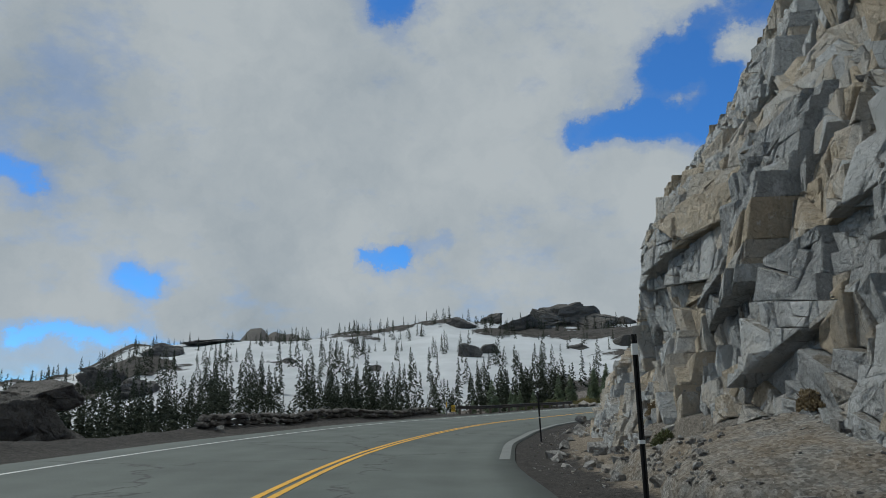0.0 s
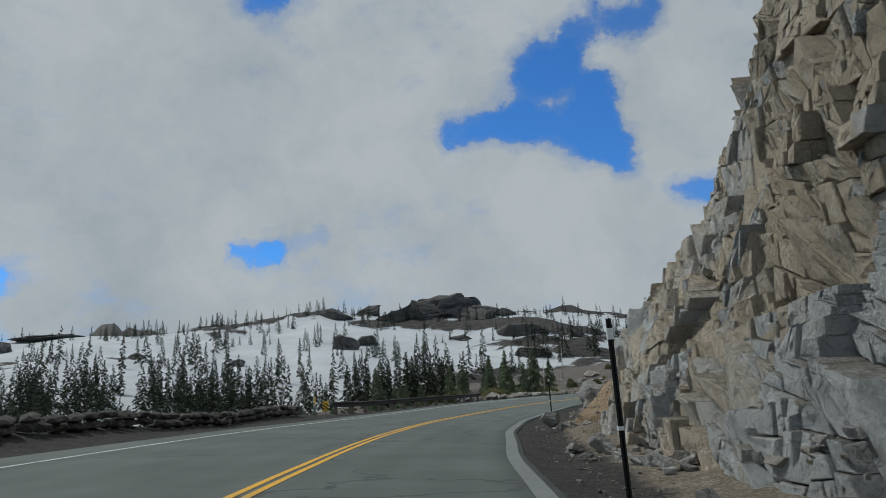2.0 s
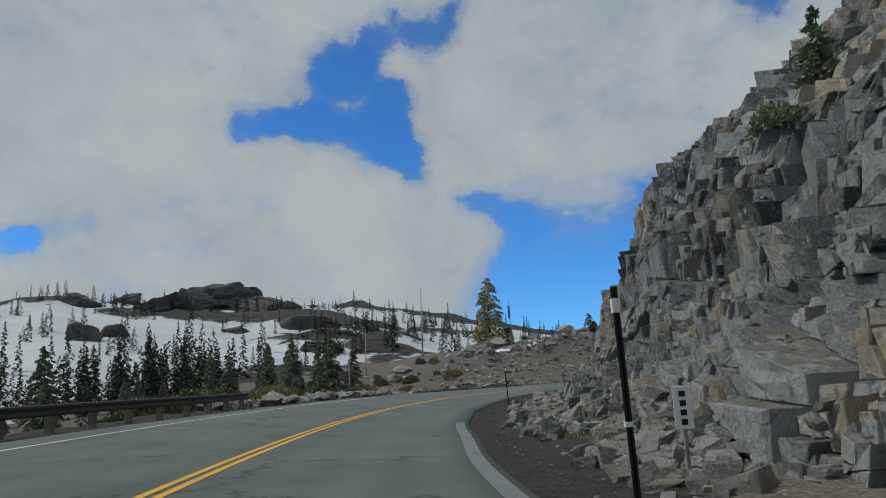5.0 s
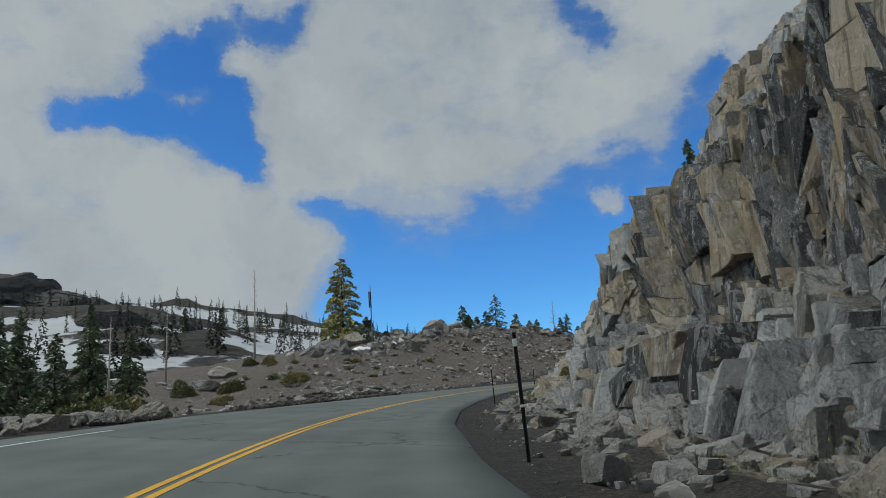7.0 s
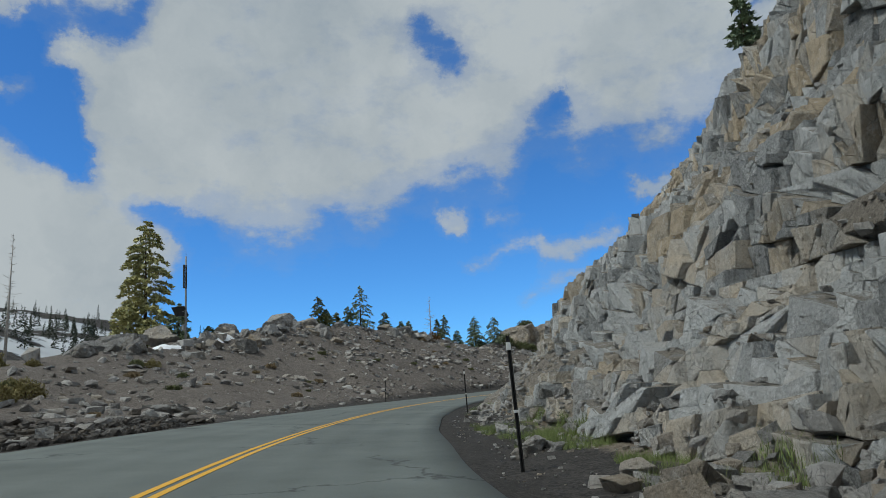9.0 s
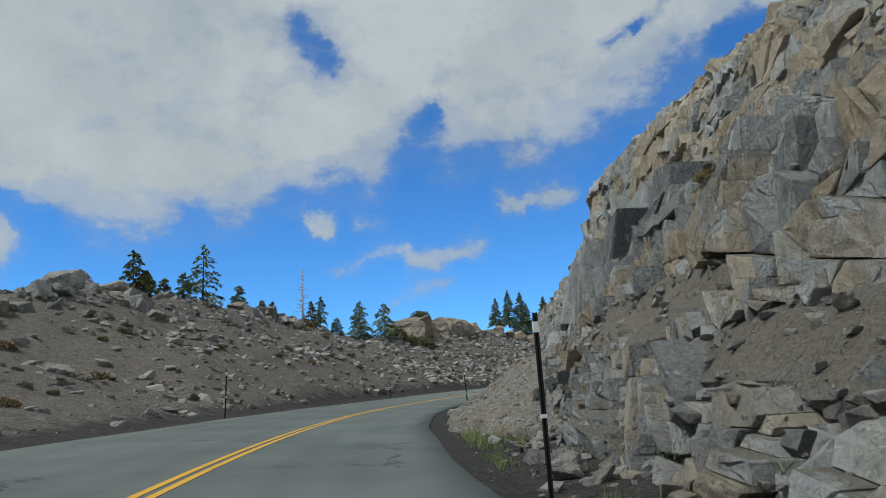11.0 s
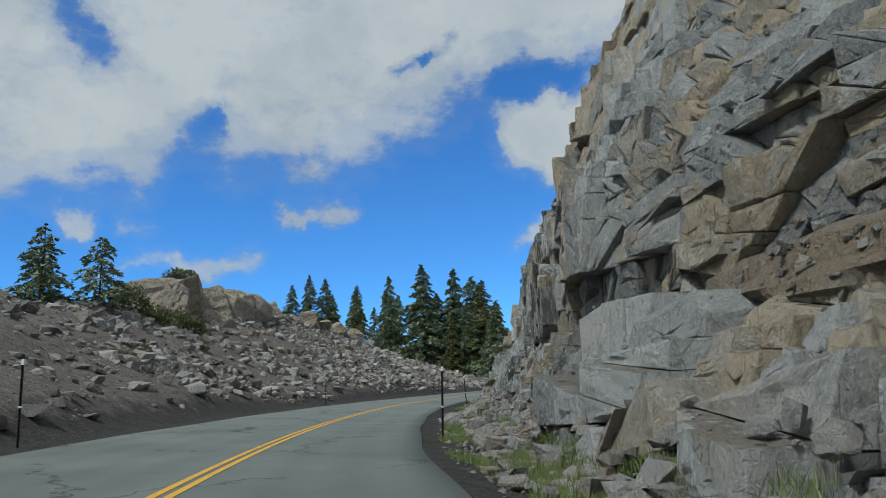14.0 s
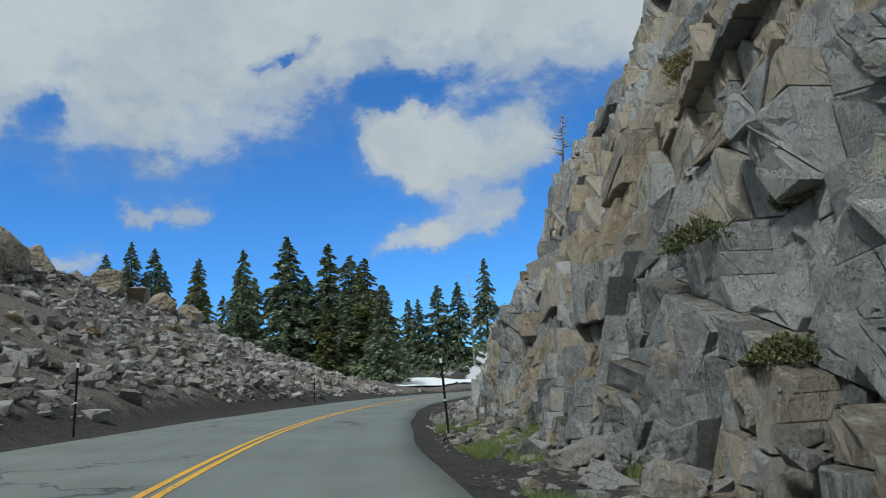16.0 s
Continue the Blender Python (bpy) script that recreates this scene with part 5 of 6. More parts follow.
for k, (c, w_, h_, kind_) in enumerate(FANS):
    tu, tz = np.meshgrid(np.arange(c - w_ * 1.5, c + w_ * 1.5, 0.22), np.arange(-0.8, h_ * 1.4, 0.2), indexing="ij")
    cov = np.clip(1.15 - np.abs(tu - c) / w_ - np.clip(tz, 0, 99) / h_ + 0.35 * fbm(tu / 2.2, tz / 2.2, 300 + k, 2), 0, 1)
    tv = face_v(tu, tz) + 0.6 - 1.75 * np.clip(2 * cov, 0, 1) - 0.35 * fbm(tu / 1.1, tz / 1.1, 320 + k, 4)
    tv = tv - (0.15 if kind_ == "M_O" else 0.5) * np.clip(0.9 - tz, 0, 1.5) * np.clip(2 * cov, 0, 1)
    tagged(new("talus_fan", sheet("talus_fan", at(tu, tv, tz), M_TALUS_O if kind_ == "M_O" else M_TALUS_G, True, [("talus", 0.5 + 0 * tu)])),
           "orange-brown dirt fan below the rock" if kind_ == "M_O" else "grey stony scree fan below the rock", "talus", kind="structure")
    rng = np.random.default_rng(340 + k)
    n = int((220 if kind_ == "M_O" else 260) * w_ * h_ ** 0.7)
    su3, sz3 = rng.uniform(c - w_ * 1.1, c + w_ * 1.1, n), rng.random(n) ** 1.3 * h_ * 1.15
    cov3 = np.clip(1.15 - np.abs(su3 - c) / w_ - sz3 / h_ + 0.35 * fbm(su3 / 2.2, sz3 / 2.2, 300 + k, 2), 0, 1)
    sv3 = face_v(su3, sz3) + 0.6 - 1.75 * np.clip(2 * cov3, 0, 1) - 0.35 * fbm(su3 / 1.1, sz3 / 1.1, 320 + k, 4)
    sv3 = sv3 - (0.15 if kind_ == "M_O" else 0.5) * np.clip(0.9 - sz3, 0, 1.5) * np.clip(2 * cov3, 0, 1)
    scatter("scree", at(su3, sv3, sz3), 0.010 + 0.05 * rng.random(n) ** 3.6, M_ROCK if kind_ == "M_O" else M_BANKROCK, 350 + k, "loose stones lying on the talus fan", "scree")

# loose stones lying on the ledges and on the gentler slopes of the rock
rng = np.random.default_rng(88)
k = rng.choice(len(tops), 9000, p=(w_ := (tops[:, 1] < 11) * np.clip(tops[:, 4], 0.1, 1.5) * tops[:, 3]) / w_.sum())
ls = 0.02 + 0.11 * rng.random(9000) ** 3.4
scatter("ledge_rubble", at(tops[k, 0] + rng.uniform(-0.5, 0.5, 9000) * tops[k, 3], tops[k, 2] + 0.06 + rng.random(9000) * 0.5, tops[k, 1] + 0.2 * ls), ls, M_ROCK, 89, "small broken stones lying on the ledges of the rock", "rubble")
lu_, lz_ = rng.uniform(40, 256, 30000), rng.uniform(0, 9, 30000)
ok = soil_cover(lu_, lz_) > 0.45
lu_, lz_ = lu_[ok], lz_[ok]
ls = 0.015 + 0.11 * rng.random(len(lu_)) ** 3.6
scatter("slope_rubble", at(lu_, cliff_surface(lu_, lz_)[0] - 0.02, lz_ + 0.2 * ls), ls, M_ROCK, 91, "loose broken stones on the slopes between the ledges", "rubble")
pu_ = rng.uniform(178, 252, 1000)
pv_ = lane_edge_right(pu_) + 0.5 + rng.random(1000) ** 0.8 * 1.7
ps = 0.025 + 0.10 * rng.random(1000) ** 2.8
scatter("pale_rubble", at(pu_, pv_, foot_z(pu_, pv_) + 0.25 * ps), ps, M_ROCK, 90, "pale loose stones on the shoulder below the rock", "rubble")


wu_ = np.concatenate([rng.uniform(62, 124, 2600), rng.uniform(176, 250, 1200)])
wv_ = lane_edge_right(wu_) + 1.4 + rng.random(len(wu_)) ** 0.7 * (foot_v(wu_) + 0.5 - lane_edge_right(wu_) - 1.4)
ws = 0.03 + 0.26 * rng.random(len(wu_)) ** 4
ok = smooth_noise(wu_ / 3, wv_ / 2, 95) > -0.15
scatter("foot_rubble", at(wu_, wv_, foot_z(wu_, wv_) + 0.25 * ws)[ok], ws[ok], M_ROCK, 92, "grey broken stones lying below the rock", "rubble")

# boulders at the foot of the rock
boulder(48.0, 4.95, 0.12, (0.46, 0.42, 0.34), 9, None, "squarish tan block fallen beside the road")
boulder(57.5, 7.2, 0.55, (1.25, 0.75, 0.95), 13, None, "large leaning tan slab fallen from the rock", tilt=18)
boulder(54.2, 6.6, 0.25, (0.38, 0.32, 0.42), 14, None, "small pale upright block beside the slab")
rng = np.random.default_rng(33)
for k in range(70):
    u = rng.uniform(8, 262)
    b0 = float(foot_v(u))
    s = 0.16 + 0.5 * rng.random() ** 2.2
    v = b0 - 0.5 + rng.uniform(-0.5, 0.9) - 0.3 * s
    boulder(u, v, float(foot_z(np.array(u), np.array(v))) + s * 0.28, (s * rng.uniform(0.8, 1.3), s * rng.uniform(0.7, 1.1), s * rng.uniform(0.55, 0.9)), 400 + k,
            None, "angular granite block lying at the foot of the rock", "fallen blocks at the foot of the rock", tilt=25)

# ---- posts along the road ----
def marker_post(u, v, zg, lean_u=0.0, lean_v=0.0, h=2.15):
    e = tagged(new("marker_post"), "tall black snow marker post with white reflective bands", "post", "snow marker posts along the road")
    bm = bmesh.new()
    SEC_W = 0.62
    sec = [(-0.05, -0.012), (-0.02, -0.012), (-0.012, 0.02), (0.012, 0.02), (0.02, -0.012), (0.05, -0.012), (0.05, 0.0), (0.03, 0.004), (0.02, 0.034), (-0.02, 0.034), (-0.03, 0.004), (-0.05, 0.0)]
    lo = [bm.verts.new((x * SEC_W, y, -0.5)) for x, y in sec]
    hi = [bm.verts.new((x * SEC_W, y, h)) for x, y in sec]
    for k in range(12):
        bm.faces.new((lo[k], lo[(k + 1) % 12], hi[(k + 1) % 12], hi[k]))
    bm.faces.new(hi); bm.faces.new(lo[::-1])
    part("post", from_bm("post", bm, M_POST), e)
    part("reflector", box_mesh("reflector", 0.068, 0.056, 0.13, M_TAPE, h - 0.24, 0.003), e, "white reflective band", pose(0, 0.011, 0))
    part("reflector", box_mesh("reflector", 0.068, 0.056, 0.045, M_TAPE, h * 0.42, 0.003), e, "thin white reflective band", pose(0, 0.011, 0))
    e.matrix_basis = pose(*at(u, v, zg), lean_u, lean_v, heading(u) - 90)
    return e


for k, (u, v, lv_) in enumerate(((8.6, 4.75, 0), (29.4, 4.57, -1.2), (60.5, 4.6, -1), (96.2, 4.78, -2), (126.3, 4.87, -2.0), (152, 4.7, -1), (183.6, 5.03, -3), (210.6, 4.57, 2), (240, 4.92, -3), (268, 4.5, -1))):
    marker_post(u, v, float(road_z(np.array(u), v)) - 0.12, 0.5 * (-1) ** k, lv_)
for k, (u, v) in enumerate(((175, -5.0), (207, -5.0), (240.5, -4.9), (272, -5.2))):
    marker_post(u, v, float(left_z(u, v)), 0, (1.5, -0.5, 1, 0)[k], 2.05)

# small white marker sign
sg = tagged(new("marker_sign"), "small white roadside marker plate on a thin post", "sign")
part("post", box_mesh("post", 0.05, 0.03, 1.25, M_METAL, -0.4, 0.004), sg)
part("plate", box_mesh("plate", 0.24, 0.012, 0.52, M_WHITE, 0.62, 0.004), sg, "white plate", pose(0, -0.022, 0))
for k in range(4):
    part("bar", box_mesh("bar", 0.08, 0.004, 0.07, M_BLACK, 0.67 + 0.115 * k, 0.0), sg, "dark unreadable mark", pose(0.0, -0.031, 0))
sg.matrix_basis = pose(*at(63.2, 6.1, -0.32), 0, 0, heading(63) - 90)

# ---- guardrail with its end marker ----
gr = tagged(new("guardrail"), "weathered dark brown steel guardrail on short posts", "guardrail")
g_u = np.arange(61.0, 87.1, 0.65)
g_v = np.interp(g_u, [61, 70, 82, 87], [-7.7, -6.9, -6.25, -6.5])
prof = [(0.0, 0.42), (0.045, 0.45), (0.045, 0.51), (0.0, 0.545), (0.0, 0.595), (0.045, 0.63), (0.045, 0.69), (0.0, 0.72), (-0.012, 0.72), (0.03, 0.685), (0.03, 0.635), (-0.012, 0.60), (-0.012, 0.54), (0.03, 0.505), (0.03, 0.455), (-0.012, 0.42)]
base_z = left_z(g_u, g_v)
base_z = np.convolve(np.pad(base_z, 4, mode="edge"), np.ones(9) / 9, "valid")
gg = np.stack([at(g_u, g_v + a, base_z + b + 0.02) for a, b in prof + prof[:1]], 1)
part("beam", sheet("beam", gg, M_RAIL, False), gr, "dark brown corrugated beam")
for u in np.arange(61.8, 87, 1.9):
    v = float(np.interp(u, g_u, g_v)) - 0.13
    part("rail_post", box_mesh("rail_post", 0.15, 0.20, 1.15, M_WOODPOST, -0.45, 0.01), gr, "grey timber post", pose(*at(u, v, float(np.interp(u, g_u, base_z))), 0, 0, heading(u)))
hm = tagged(new("hazard_marker"), "yellow and black striped hazard board at the guardrail end", "sign")
part("post", box_mesh("post", 0.06, 0.04, 1.3, M_METAL, -0.4, 0.004), hm)
part("board", box_mesh("board", 0.42, 0.012, 0.62, M_YELLOW, 0.30, 0.004), hm, "yellow board", pose(0, -0.03, 0))
for k in range(3):
    bm = bmesh.new()
    c0 = 0.30 + 0.05 + 0.21 * k
    poly = [(-0.21, c0 + 0.20), (-0.21, c0 + 0.10), (0.21, c0 - 0.20), (0.21, c0 - 0.10)]
    poly = [(x, min(max(z, 0.30), 0.92)) for x, z in poly]
    fr = [bm.verts.new((x, -0.040, z)) for x, z in poly]
    bk = [bm.verts.new((x, -0.034, z)) for x, z in poly]
    bm.faces.new(fr)
    for q in range(4):
        bm.faces.new((fr[q], bk[q], bk[(q + 1) % 4], fr[(q + 1) % 4]))
    part("stripe", from_bm("stripe", bm, M_BLACK), hm, "black diagonal stripe")
hm.matrix_basis = pose(*at(60.4, -7.75, float(left_z(60.4, -7.75))), 0, 0, heading(60) - 90) @ Matrix.Diagonal((0.85, 1, 0.85, 1))
dl_ = tagged(new("delineator"), "thin roadside stake with a yellow reflector plate", "post")
part("stake", box_mesh("stake", 0.06, 0.03, 1.5, M_METAL, -0.4, 0.004), dl_)
part("plate", box_mesh("plate", 0.08, 0.012, 0.42, M_YELLOW, 0.66, 0.003), dl_, "yellow reflector plate", pose(0, -0.024, 0))
dl_.matrix_basis = pose(*at(58.6, -7.6, float(left_z(58.6, -7.6))), 0, 0, heading(58) - 90)

# ---- boulder outcrop and low stone wall on the outer side ----
def rock_at(x, y, z, size, seed, label, group, yaw=0.0, mat=None, relief=0.05, sub=5):
    v_, f_ = mass_arrays(seed, sub, 20, relief)
    ob = tagged(new("outcrop", mesh_of("outcrop", v_, f_, mat or M_DARKROCK, False, [("tone", 0.5 + 0.5 * smooth_noise(v_[:, 0] * 2.2, v_[:, 2] * 2.2, seed)), ("warm", np.full(len(v_), 0.3))])), label, "outcrop", group)
    ob.matrix_basis = pose(x, y, z, 5 * math.sin(seed), 5 * math.cos(seed), yaw) @ Matrix.Diagonal((*size, 1))
    return ob


for k, (az_d, d_, z, s) in enumerate(((-28.6, 55, -0.4, (2.6, 2.4, 2.6)), (-29.0, 56, 2.3, (2.9, 2.2, 1.25)), (-31.8, 55, -0.2, (3.2, 2.6, 2.9)), (-27.4, 56, -1.2, (1.7, 1.6, 1.8)), (-34.5, 55, 0.2, (3.4, 2.6, 3.0)), (-30.5, 53, -2.0, (3.0, 2.0, 2.0)))):
    rock_at(d_ * math.sin(radians(az_d)), d_ * math.cos(radians(az_d)), z, s, 540 + k, "stacked brown-grey boulder of a knob beyond the verge", "boulders of the knob", 25 * k)
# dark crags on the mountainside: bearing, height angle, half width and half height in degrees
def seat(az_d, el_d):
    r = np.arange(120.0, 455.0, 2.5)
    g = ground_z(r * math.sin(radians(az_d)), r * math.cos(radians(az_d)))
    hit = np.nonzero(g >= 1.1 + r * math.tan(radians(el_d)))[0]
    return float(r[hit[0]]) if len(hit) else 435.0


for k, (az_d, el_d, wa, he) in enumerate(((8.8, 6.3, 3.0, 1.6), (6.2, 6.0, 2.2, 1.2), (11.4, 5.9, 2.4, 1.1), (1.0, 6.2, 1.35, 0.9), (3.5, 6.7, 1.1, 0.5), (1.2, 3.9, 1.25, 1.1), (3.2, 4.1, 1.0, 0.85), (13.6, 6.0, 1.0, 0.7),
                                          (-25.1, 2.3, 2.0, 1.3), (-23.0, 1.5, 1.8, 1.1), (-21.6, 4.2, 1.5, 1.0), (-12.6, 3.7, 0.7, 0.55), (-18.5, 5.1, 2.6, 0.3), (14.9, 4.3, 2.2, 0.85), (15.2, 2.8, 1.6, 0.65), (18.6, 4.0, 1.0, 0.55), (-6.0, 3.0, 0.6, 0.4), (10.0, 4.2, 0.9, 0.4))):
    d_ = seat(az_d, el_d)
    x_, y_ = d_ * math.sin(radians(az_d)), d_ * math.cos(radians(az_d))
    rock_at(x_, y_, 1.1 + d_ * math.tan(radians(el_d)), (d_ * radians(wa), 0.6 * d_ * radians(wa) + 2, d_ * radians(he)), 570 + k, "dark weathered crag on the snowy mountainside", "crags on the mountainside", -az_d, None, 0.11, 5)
boulder(27.5, -7.6, 0.42, (0.26, 0.22, 0.2), 511, M_ROCK, "small pale stone on the verge")
wall = tagged(new("stone_wall"), "low dark dry-stone wall along the drop beside the road", "wall")
rng = np.random.default_rng(8)
stones = []
for k in range(6):
    v_, f_ = rock_arrays(600 + k, 1, 6, 0.02)
    stones.append(mesh_of("stone", v_, f_, M_DARKROCK, False, [("tone", np.full(len(v_), 0.3 + 0.09 * k)), ("warm", np.full(len(v_), 0.2))]))
for row in range(2):
    u = 27.0 + 0.25 * row
    while u < 57.5:
        ln = rng.uniform(0.5, 0.95)
        v = -8.25 + rng.uniform(-0.04, 0.04)
        part("stone", stones[rng.integers(6)], wall, "", pose(*at(u + ln / 2, v, float(left_z(u, -8.25)) + 0.14 + 0.24 * row), rng.uniform(-4, 4), rng.uniform(-4, 4), heading(u)) @ Matrix.Diagonal((ln * 0.54, 0.26, 0.165, 1)))
        u += ln

# rocks along the edge where the rail ends, and the dark stone heap beyond
rng = np.random.default_rng(12)
for k in range(85):
    u = rng.uniform(86, 110)
    s = rng.uniform(0.22, 0.62)
    v = -6.7 - rng.random() ** 1.3 * 1.9
    boulder(u, v, float(left_z(u, v)) + s * 0.35, (s * rng.uniform(0.9, 1.4), s, s * rng.uniform(0.6, 0.9)), 700 + k, M_ROCK, "pale grey edge stone beside the road", "edge stones along the verge", None, 20)
hu = rng.uniform(120, 146, 2600)
hv = -6.0 - rng.random(2600) ** 1.1 * 5.5
keep = hv > -6.2 - 5.4 * np.sin(np.clip((hu - 119) / 28, 0, 1) * np.pi) ** 0.6
hu, hv = hu[keep], hv[keep]
scatter("dark_stones", at(hu, hv, left_z(hu, hv) + 0.05), 0.06 + 0.10 * rng.random(len(hu)), M_DARKROCK, 7, "heap of dark broken stones on the bank", "stones")

# ---- stones on the bank ----
su_ = rng.uniform(108, 306, 17000)
sw = 6.0 + rng.random(17000) * 20
dn = 0.45 + 0.9 * np.clip((su_ - 175) / 60, 0, 1)
cl = smooth_noise(su_ / 7, sw / 5, 91) + 0.6 * smooth_noise(su_ / 2.2, sw / 2.2, 93)
ok = (rng.random(17000) < dn * np.clip(0.42 + 1.6 * cl, 0.05, 1)) & (sw < np.interp(su_, cr_[:, 0], cr_[:, 1]) + 3) & (sw > 5.6 + (su_ < 130) * 3)
su_, sw = su_[ok], sw[ok]
ss = 0.05 + 0.34 * rng.random(len(su_)) ** 3
scatter("scree", at(su_, -sw, left_z(su_, -sw) + ss * 0.15), ss, M_BANKROCK, 9, "broken grey stones strewn over the bank", "scree", 0.55)
eu = 222 + 78 * rng.random(8000)
ew = 5.4 + rng.random(8000) * 15
cl = smooth_noise(eu / 5, ew / 3.5, 191) + 0.5 * smooth_noise(eu / 1.6, ew / 1.6, 193)
ok = (cl > 0.12 - 0.28 * np.clip((eu - 225) / 25, 0, 1)) & (ew < np.interp(eu, cr_[:, 0], cr_[:, 1]) + 1) & (ew > 6.4 + 1.4 * rng.random(8000))
eu, ew = eu[ok], ew[ok]
es = 0.05 + 0.36 * rng.random(len(eu)) ** 3
scatter("broken_stones", at(eu, -ew, left_z(eu, -ew) + es * 0.2), es, M_BANKROCK, 19, "dense angular grey stones covering the bank", "stones", 0.7)
for k in range(150):
    u = rng.uniform(140, 303)
    w = rng.uniform(7, float(np.interp(u, cr_[:, 0], cr_[:, 1])) + 1)
    s = 0.22 + 0.42 * rng.random() ** 2.2
    boulder(u, -w, float(left_z(u, -w)) + s * 0.12, (s * rng.uniform(0.9, 1.6), s * rng.uniform(0.7, 1.1), s * rng.uniform(0.45, 0.75)), 800 + k, M_BANKROCK, "angular grey boulder half sunk in the bank", "boulders on the bank", None, 25)
cu2 = rng.uniform(160, 222, 420)
cw2 = np.interp(cu2, cr_[:, 0], cr_[:, 1]) + rng.normal(0.5, 1.6, 420)
cs2 = 0.18 + 0.75 * rng.random(420) ** 2.4
ok = smooth_noise(cu2 / 5, cw2 / 4, 207) > -0.12
scatter("crest_rocks", at(cu2, -cw2, left_z(cu2, -cw2) + 0.25 * cs2)[ok], cs2[ok], M_ROCK, 29, "broken tan and grey rocks heaped along the crest of the bank", "rocks", 0.75)
# outcrops on the crest
for k, (u, w, dz, s) in enumerate(((171, 30, 0.6, (2.0, 1.6, 1.5)), (176, 31, 0.8, (2.4, 1.8, 1.6)), (181, 31, 0.7, (2.2, 1.7, 1.3)), (188, 29, 0.6, (2.4, 1.8, 1.4)), (193, 26, 0.7, (2.6, 1.9, 1.6)), (197, 25, 0.5, (1.7, 1.3, 1.0)),
                                   (203, 24, 0.3, (1.4, 1.0, 0.8)), (216, 22, 0.3, (1.5, 1.1, 0.7)), (150, 26, 0.4, (1.5, 1.2, 0.9)), (142, 22, 0.3, (1.3, 1.1, 0.8)),
                                   (166, 26, 0.3, (1.2, 1.0, 0.8)), (280, 19, 0.5, (1.3, 1.0, 0.9)), (284, 19, 0.4, (1.0, 0.9, 0.9)))):
    boulder(u, -w, float(left_z(u, -w)) + dz, s, 900 + k, M_ROCK, "weathered granite outcrop on the crest of the bank", "outcrops on the crest", None, 14, "outcrop")
def outcrop_mass(u, w, dz, size, seed, label, group, yaw=0.0, warm=0.75):
    v_, f_ = mass_arrays(seed, 5, 22, 0.045)
    ob = tagged(new("outcrop", mesh_of("outcrop", v_, f_, M_ROCK, False, [("tone", 0.55 + 0.5 * smooth_noise(v_[:, 0] * 2.2, v_[:, 2] * 2.2, seed)), ("warm", np.full(len(v_), warm))])), label, "outcrop", group)
    ob.matrix_basis = pose(*at(u, -w, float(left_z(u, -w)) + dz), 4, -3, heading(u) + yaw) @ Matrix.Diagonal((*size, 1))
    return ob


for k, (u, w, zc, s) in enumerate(((244.6, 20.2, 8.0, (4.0, 2.6, 3.6)), (248.2, 20.6, 8.4, (5.2, 3.0, 4.1)), (252.6, 20.6, 8.2, (5.0, 2.8, 3.6)), (256.6, 20.4, 8.4, (4.2, 2.4, 3.2)), (259.5, 20.2, 9.0, (2.6, 2.0, 2.3)), (242.2, 19.0, 7.0, (1.8, 1.5, 2.2)), (263.0, 20.2, 9.2, (2.4, 1.8, 1.8)), (249.5, 18.2, 7.0, (2.0, 1.5, 1.6)))):
    outcrop_mass(u, w, zc - float(left_z(u, -w)), s, 2000 + k * 3, "large cracked tan granite outcrop on the crest", "masses of the large outcrop", 20 * (k % 3 - 1))
for k, (u, w, dz, s) in enumerate(((269.0, 18.9, 0.3, (1.9, 1.2, 1.3)), (272.2, 18.9, 0.3, (1.9, 1.1, 1.1)), (275.6, 18.9, 0.3, (1.5, 1.0, 1.1)), (279.4, 18.9, 0.3, (1.1, 0.9, 1.2)))):
    outcrop_mass(u, w, dz, s, 2051 + 3 * k, "orange-tan granite outcrop on the crest", "tan outcrops on the crest", 30 * k, 1.0)

# ---- weather mast ----
mast = tagged(new("weather_mast"), "slim grey mast with antennas and solar panel on a concrete block", "mast")
part("footing", box_mesh("footing", 1.1, 1.1, 0.9, M_CONCRETE, -0.4, 0.04), mast, "concrete block footing")
part("pole", rod("pole", [(0, 0, 0.4), (0, 0, 4), (0, 0, 8.6)], (0.10, 0.09, 0.07), M_METAL, 10), mast)
for dx, z0 in ((-0.16, 5.5), (0.22, 5.4)):
    part("antenna", box_mesh("antenna", 0.17, 0.13, 2.3, M_DARKMETAL, z0, 0.02), mast, "dark upright panel antenna", pose(dx, -0.12, 0))
part("whip", rod("whip", [(0, 0, 8.5), (0, 0, 9.2)], (0.02, 0.012), M_METAL, 5), mast)
part("solar_panel", box_mesh("solar_panel", 1.5, 0.05, 1.1, M_DARKMETAL, -0.55, 0.01), mast, "tilted dark solar panel", pose(-0.65, -0.2, 3.3, 40, 0, 20))
part("bracket", box_mesh("bracket", 0.7, 0.06, 0.06, M_METAL, 3.25, 0.0), mast, "", pose(-0.3, -0.1, 0))
part("cabinet", box_mesh("cabinet", 0.36, 0.26, 0.55, M_METAL, 1.4, 0.015), mast, "small grey equipment box", pose(0, -0.2, 0))
mast.matrix_basis = pose(*at(177.5, -25.5, float(left_z(177.5, -25.5))), 0, 0, heading(177) - 90 - 25)


